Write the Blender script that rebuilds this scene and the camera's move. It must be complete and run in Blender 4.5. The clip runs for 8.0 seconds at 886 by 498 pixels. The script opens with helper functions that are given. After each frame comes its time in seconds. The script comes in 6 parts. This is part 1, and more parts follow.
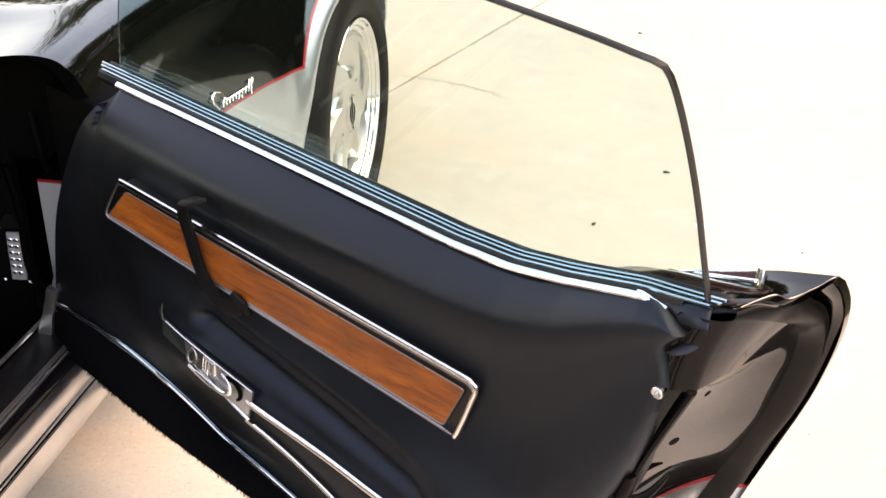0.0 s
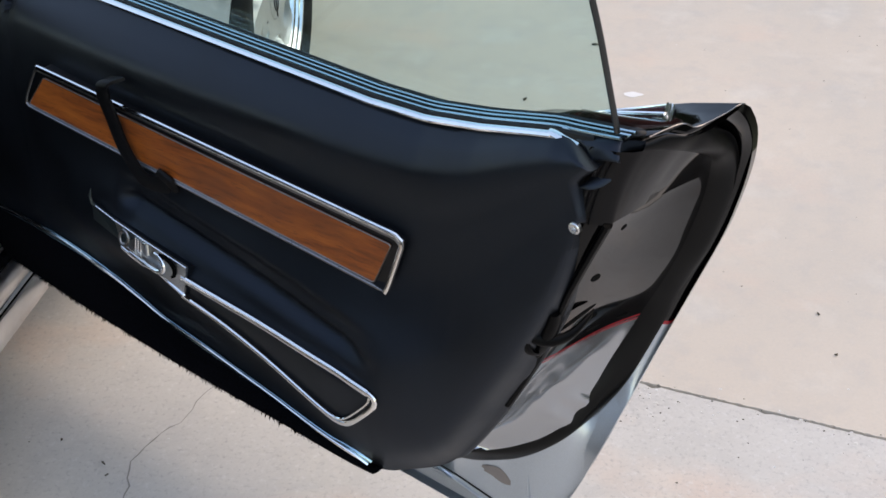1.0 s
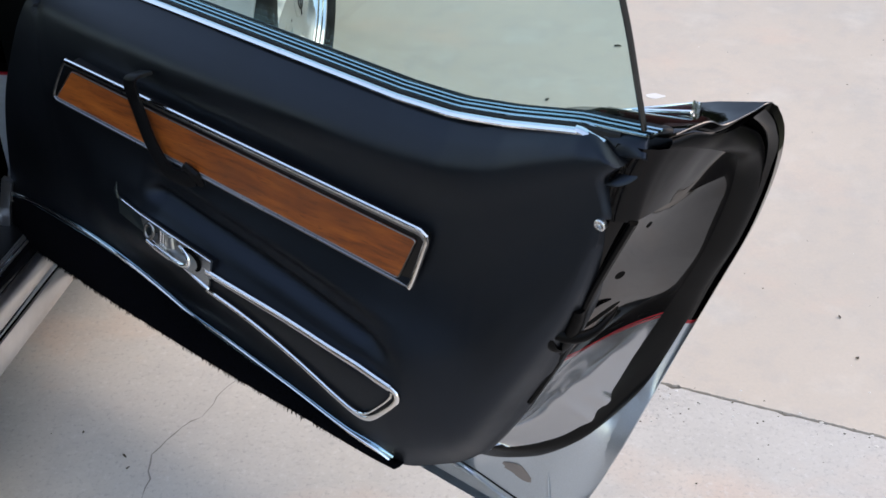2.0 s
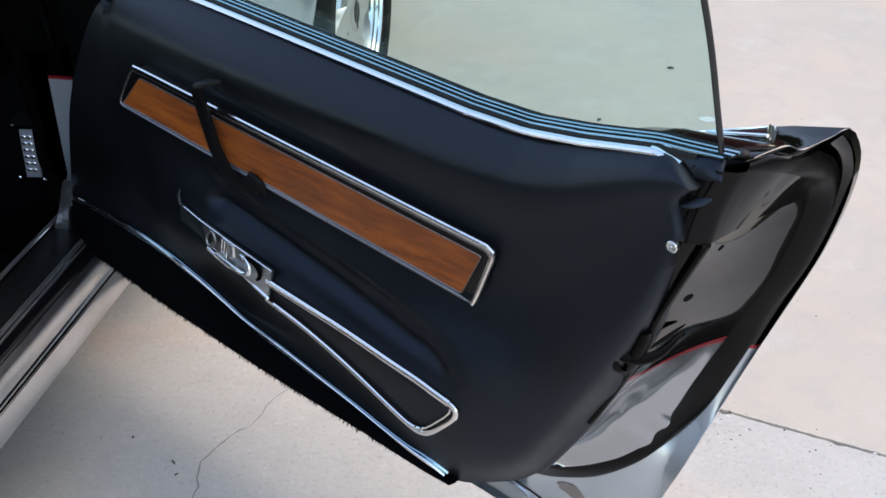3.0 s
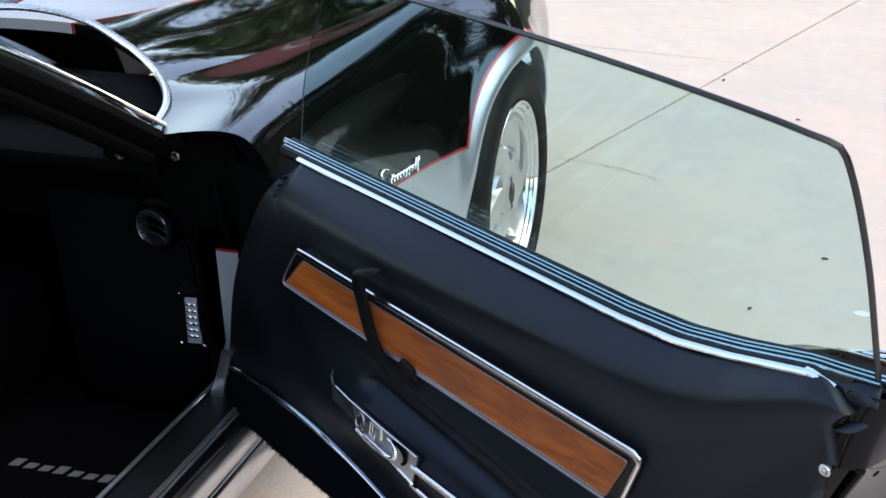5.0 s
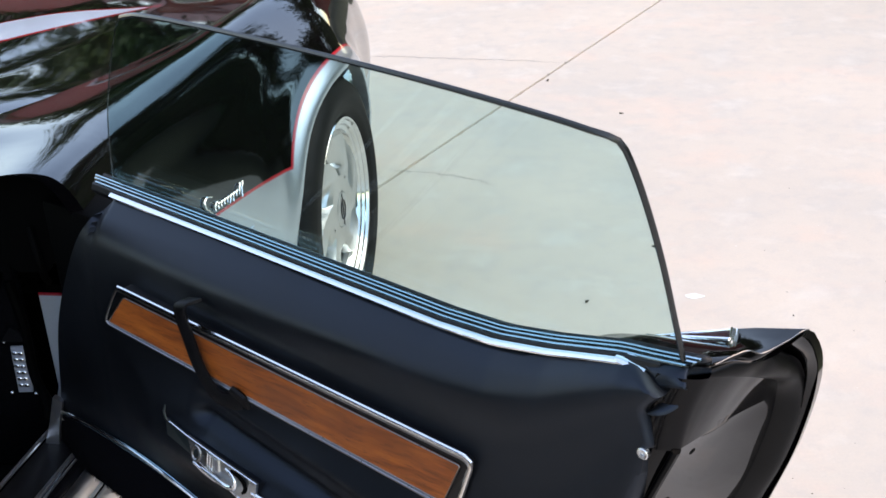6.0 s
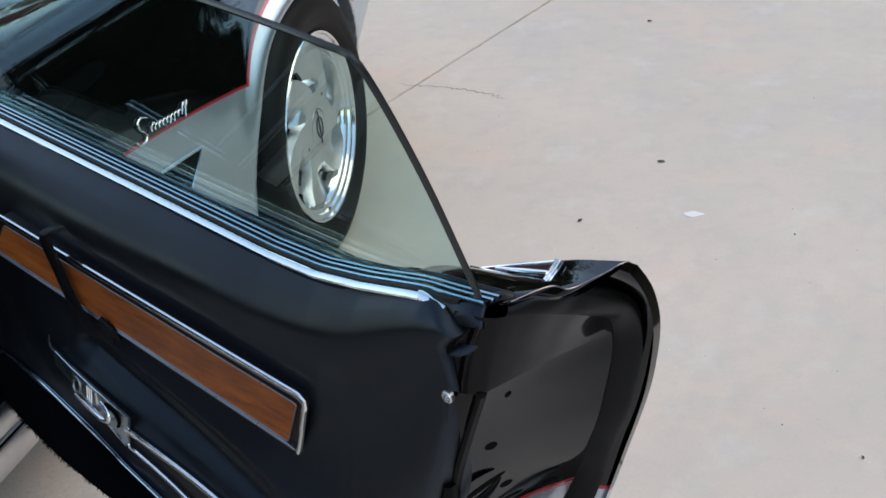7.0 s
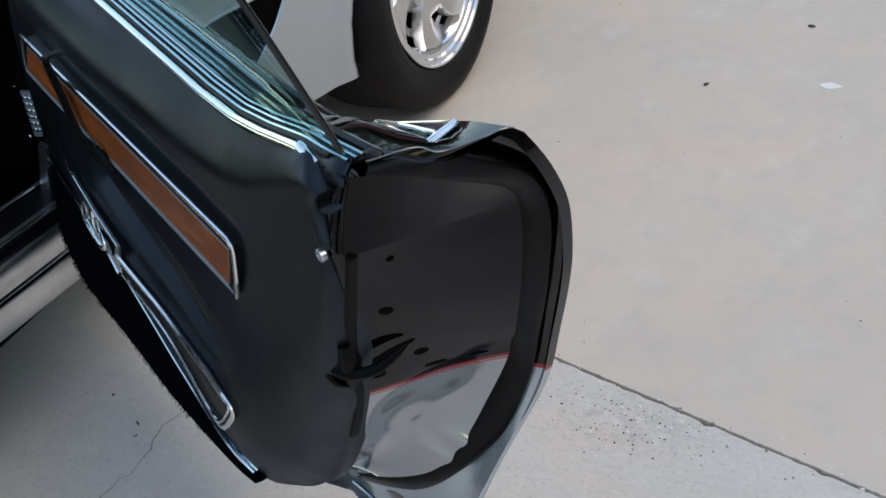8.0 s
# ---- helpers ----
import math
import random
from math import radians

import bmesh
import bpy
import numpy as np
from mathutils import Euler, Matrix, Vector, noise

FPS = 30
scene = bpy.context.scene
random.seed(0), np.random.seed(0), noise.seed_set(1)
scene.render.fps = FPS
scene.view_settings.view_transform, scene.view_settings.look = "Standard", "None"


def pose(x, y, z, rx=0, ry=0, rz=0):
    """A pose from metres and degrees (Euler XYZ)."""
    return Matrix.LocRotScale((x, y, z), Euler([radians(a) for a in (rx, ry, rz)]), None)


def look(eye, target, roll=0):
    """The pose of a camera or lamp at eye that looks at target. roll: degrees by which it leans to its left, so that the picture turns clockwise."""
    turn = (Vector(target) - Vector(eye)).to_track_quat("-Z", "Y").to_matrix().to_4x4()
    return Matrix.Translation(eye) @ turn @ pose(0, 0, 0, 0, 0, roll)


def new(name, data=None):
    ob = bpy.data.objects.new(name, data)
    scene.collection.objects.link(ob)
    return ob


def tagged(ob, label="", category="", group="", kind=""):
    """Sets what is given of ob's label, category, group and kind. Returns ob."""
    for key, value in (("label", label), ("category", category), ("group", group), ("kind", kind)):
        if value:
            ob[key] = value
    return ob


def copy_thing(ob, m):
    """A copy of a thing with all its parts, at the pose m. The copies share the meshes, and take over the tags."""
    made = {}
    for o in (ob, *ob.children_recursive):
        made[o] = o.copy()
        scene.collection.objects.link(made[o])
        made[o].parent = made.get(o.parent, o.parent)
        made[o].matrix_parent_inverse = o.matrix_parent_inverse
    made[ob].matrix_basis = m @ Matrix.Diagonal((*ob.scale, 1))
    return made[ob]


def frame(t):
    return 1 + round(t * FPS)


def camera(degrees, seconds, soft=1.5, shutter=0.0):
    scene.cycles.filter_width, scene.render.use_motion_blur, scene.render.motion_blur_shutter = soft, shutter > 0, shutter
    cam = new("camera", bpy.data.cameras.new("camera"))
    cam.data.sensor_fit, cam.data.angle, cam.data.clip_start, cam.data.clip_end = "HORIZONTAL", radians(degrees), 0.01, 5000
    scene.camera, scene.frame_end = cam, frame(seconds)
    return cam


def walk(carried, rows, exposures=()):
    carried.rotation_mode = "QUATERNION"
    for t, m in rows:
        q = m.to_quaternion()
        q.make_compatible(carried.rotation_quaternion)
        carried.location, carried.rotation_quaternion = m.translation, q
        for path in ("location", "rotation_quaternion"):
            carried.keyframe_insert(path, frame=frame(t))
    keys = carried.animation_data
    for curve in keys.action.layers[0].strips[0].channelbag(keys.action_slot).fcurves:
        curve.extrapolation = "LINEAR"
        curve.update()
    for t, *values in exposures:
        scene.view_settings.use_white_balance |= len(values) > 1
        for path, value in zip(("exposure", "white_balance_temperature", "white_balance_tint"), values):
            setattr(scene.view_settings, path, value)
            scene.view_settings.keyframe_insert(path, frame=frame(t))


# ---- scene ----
# camera and its way: standing by the open passenger door, then stepping round its free edge
cam = camera(38.3, 8.0, soft=1.6)
PATH = [
    (0, (1.602, -2.64, 1.558), (1.246, -0.953, 0.545), -0.3),
    (0.5, (1.623, -2.673, 1.545), (1.388, -0.999, 0.476), -1.0),
    (1, (1.642, -2.683, 1.522), (1.373, -1.062, 0.381), -2.6),
    (1.5, (1.655, -2.68, 1.518), (1.359, -1.066, 0.375), -3.1),
    (1.7, (1.649, -2.686, 1.52), (1.359, -1.069, 0.379), -2.7),
    (2.8, (1.6, -2.697, 1.517), (1.278, -1.074, 0.393), -1.4),
    (3, (1.595, -2.698, 1.518), (1.249, -1.073, 0.404), -1.6),
    (3.5, (1.572, -2.703, 1.525), (1.174, -1.078, 0.429), -1.0),
    (4, (1.567, -2.7, 1.539), (1.087, -1.057, 0.504), -1.0),
    (4.5, (1.576, -2.696, 1.564), (1.006, -1.031, 0.615), -1.9),
    (4.7, (1.581, -2.699, 1.568), (0.985, -1.026, 0.65), -2.0),
    (5.8, (1.617, -2.699, 1.583), (1.17, -0.954, 0.713), -4.1),
    (6, (1.636, -2.691, 1.575), (1.265, -0.937, 0.689), -4.2),
    (6.5, (1.703, -2.66, 1.563), (1.407, -0.914, 0.633), -6.0),
    (7, (1.915, -2.526, 1.511), (1.375, -0.875, 0.521), -7.5),
    (7.5, (2.128, -2.369, 1.476), (1.355, -0.848, 0.433), -7.7),
    (8, (2.197, -2.348, 1.434), (1.318, -0.957, 0.298), -10.3),
]
EXPOSURES = [(0.0, 2.85, 15000, 26), (0.2, 2.47, 13500, 24), (0.6, 1.95, 10200, 18), (1.0, 1.82, 9300, 14), (4.0, 2.12, 8700, 13), (5.8, 2.3, 9100, 16), (6.5, 1.86, 8800, 13), (7.2, 1.51, 8400, 9), (8.0, 1.38, 8300, 8)]
walk(cam, [(t, look(eye, target, roll)) for t, eye, target, roll in PATH], EXPOSURES)

# ---- light: bright hazy sky, one soft sun ----
world = bpy.data.worlds.new("sky")
scene.world = world
world.use_nodes = True
_n = world.node_tree.nodes
_sky = _n.new("ShaderNodeTexSky")
_sky.sky_type, _sky.sun_disc = "NISHITA", False
_sky.sun_elevation, _sky.sun_rotation = radians(55), radians(75)
_sky.air_density, _sky.dust_density, _sky.ozone_density = 1.0, 0.6, 3.0
world.node_tree.links.new(_sky.outputs[0], _n["Background"].inputs[0])
_n["Background"].inputs[1].default_value = 0.15
sun = new("sun", bpy.data.lights.new("sun", "SUN"))
sun.data.energy, sun.data.angle, sun.data.color = 0.35, radians(60), (1.0, 0.87, 0.72)
sun.matrix_world = look((8.0 * math.sin(radians(75)), 8.0 * math.cos(radians(75)), 11.4), (0, 0, 0))

# ---- materials ----
def material(name, colour=(0.5, 0.5, 0.5), rough=0.5, metal=0.0, coat=0.0, spec=0.5):
    m = bpy.data.materials.new(name)
    m.use_nodes = True
    b = m.node_tree.nodes["Principled BSDF"]
    b.inputs["Base Color"].default_value = (*colour, 1)
    b.inputs["Roughness"].default_value = rough
    b.inputs["Metallic"].default_value = metal
    b.inputs["Coat Weight"].default_value = coat
    b.inputs["Coat Roughness"].default_value = 0.03
    b.inputs["Specular IOR Level"].default_value = spec
    return m


class Nodes:
    """Short hand for node trees."""

    def __init__(self, m):
        self.t = m.node_tree
        self.b = self.t.nodes["Principled BSDF"]

    def add(self, kind, **inputs):
        n = self.t.nodes.new(kind)
        for k, v in inputs.items():
            self.put(n.inputs[k.replace("_", " ")], v)
        return n

    def put(self, socket, v):
        if isinstance(v, bpy.types.NodeSocket):
            self.t.links.new(v, socket)
        else:
            socket.default_value = v

    def coords(self, which="Object"):
        return self.t.nodes.new("ShaderNodeTexCoord").outputs[which]

    def noise(self, scale, detail=4.0, vec=None, rough=0.55, stretch=None):
        n = self.t.nodes.new("ShaderNodeTexNoise")
        n.inputs["Scale"].default_value, n.inputs["Detail"].default_value, n.inputs["Roughness"].default_value = scale, detail, rough
        v = vec or self.coords()
        if stretch:
            mp = self.t.nodes.new("ShaderNodeMapping")
            mp.inputs["Scale"].default_value = stretch
            self.t.links.new(v, mp.inputs["Vector"])
            v = mp.outputs[0]
        self.t.links.new(v, n.inputs["Vector"])
        return n.outputs["Fac"]

    def math(self, op, a, b=0.0, c=0.0):
        n = self.t.nodes.new("ShaderNodeMath")
        n.operation = op
        for s, v in zip(n.inputs, (a, b, c)):
            self.put(s, v)
        return n.outputs[0]

    def ramp(self, fac, stops):
        n = self.t.nodes.new("ShaderNodeValToRGB")
        e = n.color_ramp.elements
        while len(e) < len(stops):
            e.new(0.5)
        for el, (p, c) in zip(e, stops):
            el.position = p
            el.color = (*c, 1) if len(c) == 3 else c
        self.put(n.inputs[0], fac)
        return n.outputs[0]

    def grey(self, fac, lo, hi, a=0.0, b=1.0):
        n = self.t.nodes.new("ShaderNodeMapRange")
        for k, v in zip(("Value", "From Min", "From Max", "To Min", "To Max"), (fac, lo, hi, a, b)):
            self.put(n.inputs[k], v)
        return n.outputs[0]

    def mix(self, fac, a, b, kind="MIX"):
        n = self.t.nodes.new("ShaderNodeMix")
        n.data_type, n.blend_type = "RGBA", kind
        self.put(n.inputs[0], fac)
        for s, v in ((n.inputs[6], a), (n.inputs[7], b)):
            self.put(s, v if isinstance(v, bpy.types.NodeSocket) else (*v, 1))
        return n.outputs[2]

    def bump(self, height, strength=0.3, distance=0.002, under=None):
        n = self.t.nodes.new("ShaderNodeBump")
        n.inputs["Strength"].default_value, n.inputs["Distance"].default_value = strength, distance
        self.put(n.inputs["Height"], height)
        if under is not None:
            self.put(n.inputs["Normal"], under)
        return n.outputs[0]

    def set(self, **kw):
        for k, v in kw.items():
            self.put(self.b.inputs[k.replace("_", " ")], v)


# The default silver leans blue: mirrored sky is put into its colour.
def two_tone(name, slope_axis, slope, base, arches=(), metal=0.75, dents=0.0, silver_rough=0.24, spec=0.65, double=False, light=(0.50, 0.545, 0.58), waves=0.0):
    """Black over silver car paint with a red pinstripe between; base and slope give the stripe's height."""
    m = material(name, (0.004, 0.0035, 0.004), 0.06, spec=spec)
    n = Nodes(m)
    sep = n.add("ShaderNodeSeparateXYZ", Vector=n.coords())
    d = n.math("SUBTRACT", sep.outputs[2], n.math("MULTIPLY_ADD", sep.outputs[slope_axis], slope, base))
    for y0, z0, r in arches:
        dy, dz = n.math("SUBTRACT", sep.outputs[1], y0), n.math("SUBTRACT", sep.outputs[2], z0)
        rr = n.math("SQRT", n.math("ADD", n.math("MULTIPLY", dy, dy), n.math("MULTIPLY", dz, dz)))
        d = n.math("MINIMUM", d, n.math("SUBTRACT", rr, r))
    low = n.math("LESS_THAN", d, 0.0)
    line = n.math("MULTIPLY", n.math("LESS_THAN", n.math("ABSOLUTE", d), 0.0030), n.math("GREATER_THAN", sep.outputs[2], 0.3))
    if double:
        line = n.math("LESS_THAN", n.math("ABSOLUTE", n.math("SUBTRACT", n.math("ABSOLUTE", d), 0.0030)), 0.0013)
    flake = n.noise(900.0, 2.0)
    film = n.noise(7.0, 5.0)
    dark = n.mix(n.grey(film, 0.35, 0.75), (0.0012, 0.001, 0.0012), (0.003, 0.0024, 0.0024))
    silver = n.mix(n.grey(flake, 0.3, 0.7), tuple(0.87 * c for c in light), light)
    colour = n.mix(line, n.mix(low, dark, silver), (0.38, 0.02, 0.03))
    n.set(Base_Color=colour, Metallic=n.math("MULTIPLY", n.math("SUBTRACT", low, n.math("MULTIPLY", line, low)), metal),
          Roughness=n.math("MULTIPLY_ADD", low, silver_rough, 0.05), Coat_Weight=n.math("MULTIPLY", low, 0.5),
          Normal=n.bump(n.noise(26.0, 3.0), 0.03, 0.001, n.bump(n.math("MULTIPLY", low, n.noise(11.0, 2.0)), dents, 0.02) if dents else n.bump(n.noise(9.0, 2.0), waves, 0.004)))
    return m


PAINT = two_tone("body_paint", 1, -0.11, 0.522, spec=1.0, waves=0.10, arches= ((0.0, 0.32, 0.388), (-2.49, 0.33, 0.40)), metal=0.72)
DOOR_PAINT = two_tone("door_paint", 1, -0.17, 0.556, spec=0.4)
# Door edge copy of the silver, darker: its dimmer light in the colour.
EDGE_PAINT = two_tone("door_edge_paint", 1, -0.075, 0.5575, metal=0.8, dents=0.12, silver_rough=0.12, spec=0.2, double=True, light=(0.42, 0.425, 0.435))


# Blue specular tint puts a bluer sky into the body's reflections.
PAINT.node_tree.nodes["Principled BSDF"].inputs["Specular Tint"].default_value = (0.80, 0.92, 1.0, 1)


def concrete(name, one, two, speck):
    m = material(name, one, 0.85)
    n = Nodes(m)
    c = n.coords("Object")
    big, cloud, mid, fine = n.noise(0.9, 3.0, c), n.noise(3.2, 5.0, c, 0.6), n.noise(14.0, 5.0, c, 0.6), n.noise(160.0, 3.0, c)
    base = n.mix(n.grey(big, 0.35, 0.65), one, two)
    base = n.mix(n.grey(cloud, 0.48, 0.70, 0.0, 0.55), base, (0.455, 0.43, 0.38))
    base = n.mix(n.grey(n.noise(2.1, 4.0, c, 0.6, (1, 1.4, 1)), 0.54, 0.70, 0.0, 0.6), base, (0.66, 0.49, 0.38))
    base = n.mix(n.grey(n.noise(6.5, 4.0, c, 0.6), 0.54, 0.74, 0.0, 0.42), base, (0.69, 0.64, 0.555))
    base = n.mix(n.grey(mid, 0.5, 0.75, 0.0, 0.35), base, (0.41, 0.395, 0.375))
    base = n.mix(n.grey(fine, 0.35, 0.7, 0.0, 0.14), base, (0.37, 0.36, 0.34))
    base = n.mix(n.grey(n.noise(110.0, 4.0, c, 0.7), 0.54, 0.74, 0.0, speck), base, (0.25, 0.235, 0.22))
    base = n.mix(n.grey(n.noise(75.0, 4.0, c, 0.7), 0.55, 0.75, 0.0, speck), base, (0.66, 0.64, 0.61))
    sep = n.add("ShaderNodeSeparateXYZ", Vector=c)
    sx, sy = n.math("MULTIPLY_ADD", sep.outputs[0], 5.5, -8.8), n.math("MULTIPLY_ADD", sep.outputs[1], 11.0, 10.5)
    scab = n.grey(n.math("SQRT", n.math("ADD", n.math("MULTIPLY", sx, sx), n.math("MULTIPLY", sy, sy))), 0.3, 1.1, 1.0, 0.0)
    pit = n.math("MULTIPLY", scab, n.grey(n.noise(48.0, 5.0, c, 0.7), 0.48, 0.66))
    base = n.mix(n.math("MULTIPLY", pit, 0.55), base, (0.30, 0.29, 0.27))
    base = n.mix(n.math("MULTIPLY", scab, n.grey(n.noise(33.0, 4.0, c, 0.6), 0.55, 0.70, 0.0, 0.6)), base, (0.68, 0.67, 0.63))
    rnd = n.t.nodes.new("ShaderNodeObjectInfo").outputs["Random"]
    base = n.mix(n.grey(rnd, 0.0, 1.0, 0.0, 0.12), base, (0.40, 0.39, 0.37))
    n.set(Base_Color=base, Roughness=n.grey(mid, 0.3, 0.7, 0.66, 0.90),
          Normal=n.bump(fine, 0.08, 0.0012, n.bump(n.math("SUBTRACT", mid, n.math("MULTIPLY", pit, 0.5)), 0.2, 0.003)))
    return m


CONCRETE = concrete("concrete", (0.54, 0.47, 0.385), (0.61, 0.52, 0.42), 0.10)
CONCRETE_GREY = concrete("grey_concrete", (0.515, 0.49, 0.445), (0.565, 0.535, 0.48), 0.6)


def soil():
    m = material("soil", (0.1, 0.08, 0.06), 0.95)
    n = Nodes(m)
    n.set(Base_Color=n.mix(n.noise(2.0, 6.0), (0.022, 0.030, 0.012), (0.06, 0.06, 0.03)), Normal=n.bump(n.noise(40.0), 0.6, 0.01))
    return m


SOIL = soil()


def vinyl(name, colour, rough=0.42, grain=420.0, relief=0.25, spec=0.4):
    m = material(name, colour, rough, spec=spec)
    n = Nodes(m)
    vor = n.t.nodes.new("ShaderNodeTexVoronoi")
    vor.feature = "DISTANCE_TO_EDGE"
    vor.inputs["Scale"].default_value = grain
    n.t.links.new(n.coords(), vor.inputs["Vector"])
    wear = n.noise(9.0, 5.0)
    n.set(Base_Color=n.mix(n.grey(wear, 0.3, 0.75), colour, tuple(c * 1.7 for c in colour)),
          Roughness=n.grey(wear, 0.3, 0.7, rough - 0.05, rough + 0.07),
          Normal=n.bump(vor.outputs["Distance"], relief, 0.0006, n.bump(n.noise(14.0, 3.0), 0.06, 0.004)))
    return m


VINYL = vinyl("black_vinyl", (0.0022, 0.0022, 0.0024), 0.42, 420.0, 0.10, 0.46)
# Blue sky sheen on the vinyl is put into its specular tint.
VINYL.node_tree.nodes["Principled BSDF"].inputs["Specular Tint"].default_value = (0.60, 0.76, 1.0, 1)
TRIM_BLACK = vinyl("black_trim", (0.003, 0.003, 0.0035), 0.35, 600.0, 0.12)
RUBBER = vinyl("rubber", (0.004, 0.0037, 0.0037), 0.48, 300.0, 0.2, 0.3)
STRAP = vinyl("strap_leather", (0.0016, 0.0016, 0.002), 0.5, 300.0, 0.3, 0.16)
STRIP_RUBBER = vinyl("strip_rubber", (0.0022, 0.002, 0.002), 0.36, 260.0, 0.15, 0.16)


def carpet_material():
    m = material("carpet", (0.004, 0.004, 0.005), 1.0, spec=0.0)
    n = Nodes(m)
    p = n.noise(500.0, 3.0)
    n.set(Base_Color=n.mix(p, (0.0015, 0.0015, 0.002), (0.007, 0.007, 0.008)), Normal=n.bump(p, 0.9, 0.004))
    return m


CARPET = carpet_material()


def chrome_material():
    m = material("chrome", (0.82, 0.84, 0.86), 0.07, 1.0)
    n = Nodes(m)
    sp = n.noise(60.0, 5.0, rough=0.7)
    n.set(Base_Color=n.mix(n.grey(sp, 0.55, 0.8), (0.95, 0.95, 0.94), (0.74, 0.74, 0.73)),
          Roughness=n.grey(sp, 0.3, 0.75, 0.05, 0.2), Normal=n.bump(n.noise(35.0, 2.0), 0.05, 0.001))
    return m


CHROME = chrome_material()


def brushed(name, colour, rough, stretch=(1, 1, 1)):
    m = material(name, colour, rough, 1.0)
    n = Nodes(m)
    g = n.noise(220.0, 3.0, stretch=stretch)
    w = n.noise(11.0, 4.0)
    n.set(Base_Color=n.mix(n.grey(w, 0.3, 0.7), colour, tuple(c * 0.78 for c in colour)), Roughness=n.grey(g, 0.2, 0.8, rough - 0.06, rough + 0.08),
          Normal=n.bump(g, 0.05, 0.0005))
    return m


WHEEL_ALLOY = brushed("cast_alloy", (0.72, 0.72, 0.715), 0.33)
ALLOY = brushed("alloy", (0.70, 0.70, 0.70), 0.27)
POLISHED = brushed("polished_alloy", (0.86, 0.87, 0.88), 0.10)
PLATE_METAL = brushed("plate_metal", (0.62, 0.62, 0.61), 0.30)
# Teal colour holds the tinted glass mirrored in the chrome strips.
STEEL = material("steel", (0.50, 0.66, 0.69), 0.12, 1.0)
DULL_CHROME = brushed("dull_chrome", (0.34, 0.33, 0.32), 0.3)
PLATE_DARK = brushed("dark_plate", (0.14, 0.18, 0.185), 0.36)
# Dark blue reflection of the chrome moulding, put into its metal colour.
MOULDING_STEEL = material("moulding_steel", (0.30, 0.47, 0.55), 0.16, 1.0)
KICK_GREY = material("kick_plate_grey", (0.26, 0.275, 0.31), 0.45)
LATCH_BLACK = material("latch_black", (0.0009, 0.0009, 0.001), 0.38, spec=0.07)
DULL_METAL = material("dull_metal", (0.30, 0.28, 0.27), 0.3, 1.0)
COVE = material("sill_cove", (0.003, 0.003, 0.004), 0.12, spec=0.6)
SILL_METAL = brushed("sill_metal", (0.66, 0.66, 0.67), 0.34, (1, 0.05, 1))


def wood_material():
    m = material("wood", (0.3, 0.1, 0.03), 0.35, coat=0.5)
    n = Nodes(m)
    c = n.coords()
    warp = n.noise(5.0, 3.0, c)
    mp = n.t.nodes.new("ShaderNodeMapping")
    mp.inputs["Scale"].default_value = (5.0, 1.0, 48.0)
    mp.inputs["Rotation"].default_value = (0, radians(-4), 0)
    n.t.links.new(c, mp.inputs["Vector"])
    va = n.t.nodes.new("ShaderNodeVectorMath")
    va.operation = "ADD"
    comb = n.add("ShaderNodeCombineXYZ", Z=n.math("MULTIPLY", warp, 2.2))
    n.t.links.new(mp.outputs[0], va.inputs[0])
    n.t.links.new(comb.outputs[0], va.inputs[1])
    grain = n.noise(1.6, 6.0, va.outputs[0], 0.6)
    fine = n.noise(7.0, 4.0, va.outputs[0], 0.7)
    col = n.ramp(grain, [(0.28, (0.10, 0.022, 0.004)), (0.42, (0.27, 0.058, 0.009)), (0.58, (0.39, 0.092, 0.014)), (0.75, (0.47, 0.124, 0.020))])
    col = n.mix(n.grey(fine, 0.55, 0.68, 0.0, 0.85), col, (0.09, 0.020, 0.005))
    col = n.mix(n.grey(n.noise(6.0, 3.0, c, 0.5, (1.0, 1.0, 3.0)), 0.40, 0.64, 0.0, 0.72), col, (0.13, 0.030, 0.008))
    n.set(Base_Color=col, Roughness=0.48, Coat_Weight=0.05, Normal=n.bump(fine, 0.06, 0.0005))
    return m


WOOD = wood_material()


def glass(name, tint):
    m = bpy.data.materials.new(name)
    m.use_nodes = True
    t = m.node_tree
    t.nodes.remove(t.nodes["Principled BSDF"])
    tr, gl, mx, fr, pw, ad = (t.nodes.new(k) for k in ("ShaderNodeBsdfTransparent", "ShaderNodeBsdfGlossy", "ShaderNodeMixShader", "ShaderNodeLayerWeight", "ShaderNodeMath", "ShaderNodeMath"))
    tr.inputs[0].default_value = (*tint, 1)
    # Cyan gloss colour puts a bluer sky into the glass reflections.
    gl.inputs[0].default_value = (0.78, 0.96, 1.0, 1)
    gl.inputs["Roughness"].default_value = 0.01
    fr.inputs[0].default_value = 0.5
    pw.operation, ad.operation = "POWER", "MULTIPLY_ADD"
    pw.inputs[1].default_value, ad.inputs[1].default_value, ad.inputs[2].default_value = 5.0, 0.62, 0.004
    t.links.new(fr.outputs["Facing"], pw.inputs[0])
    t.links.new(pw.outputs[0], ad.inputs[0])
    t.links.new(ad.outputs[0], mx.inputs[0])
    t.links.new(tr.outputs[0], mx.inputs[1])
    t.links.new(gl.outputs[0], mx.inputs[2])
    t.links.new(mx.outputs[0], t.nodes["Material Output"].inputs[0])
    return m


GLASS = glass("tinted_glass", (0.768, 0.885, 0.875))
GLASS_EDGE = material("glass_edge", (0.01, 0.012, 0.012), 0.25)


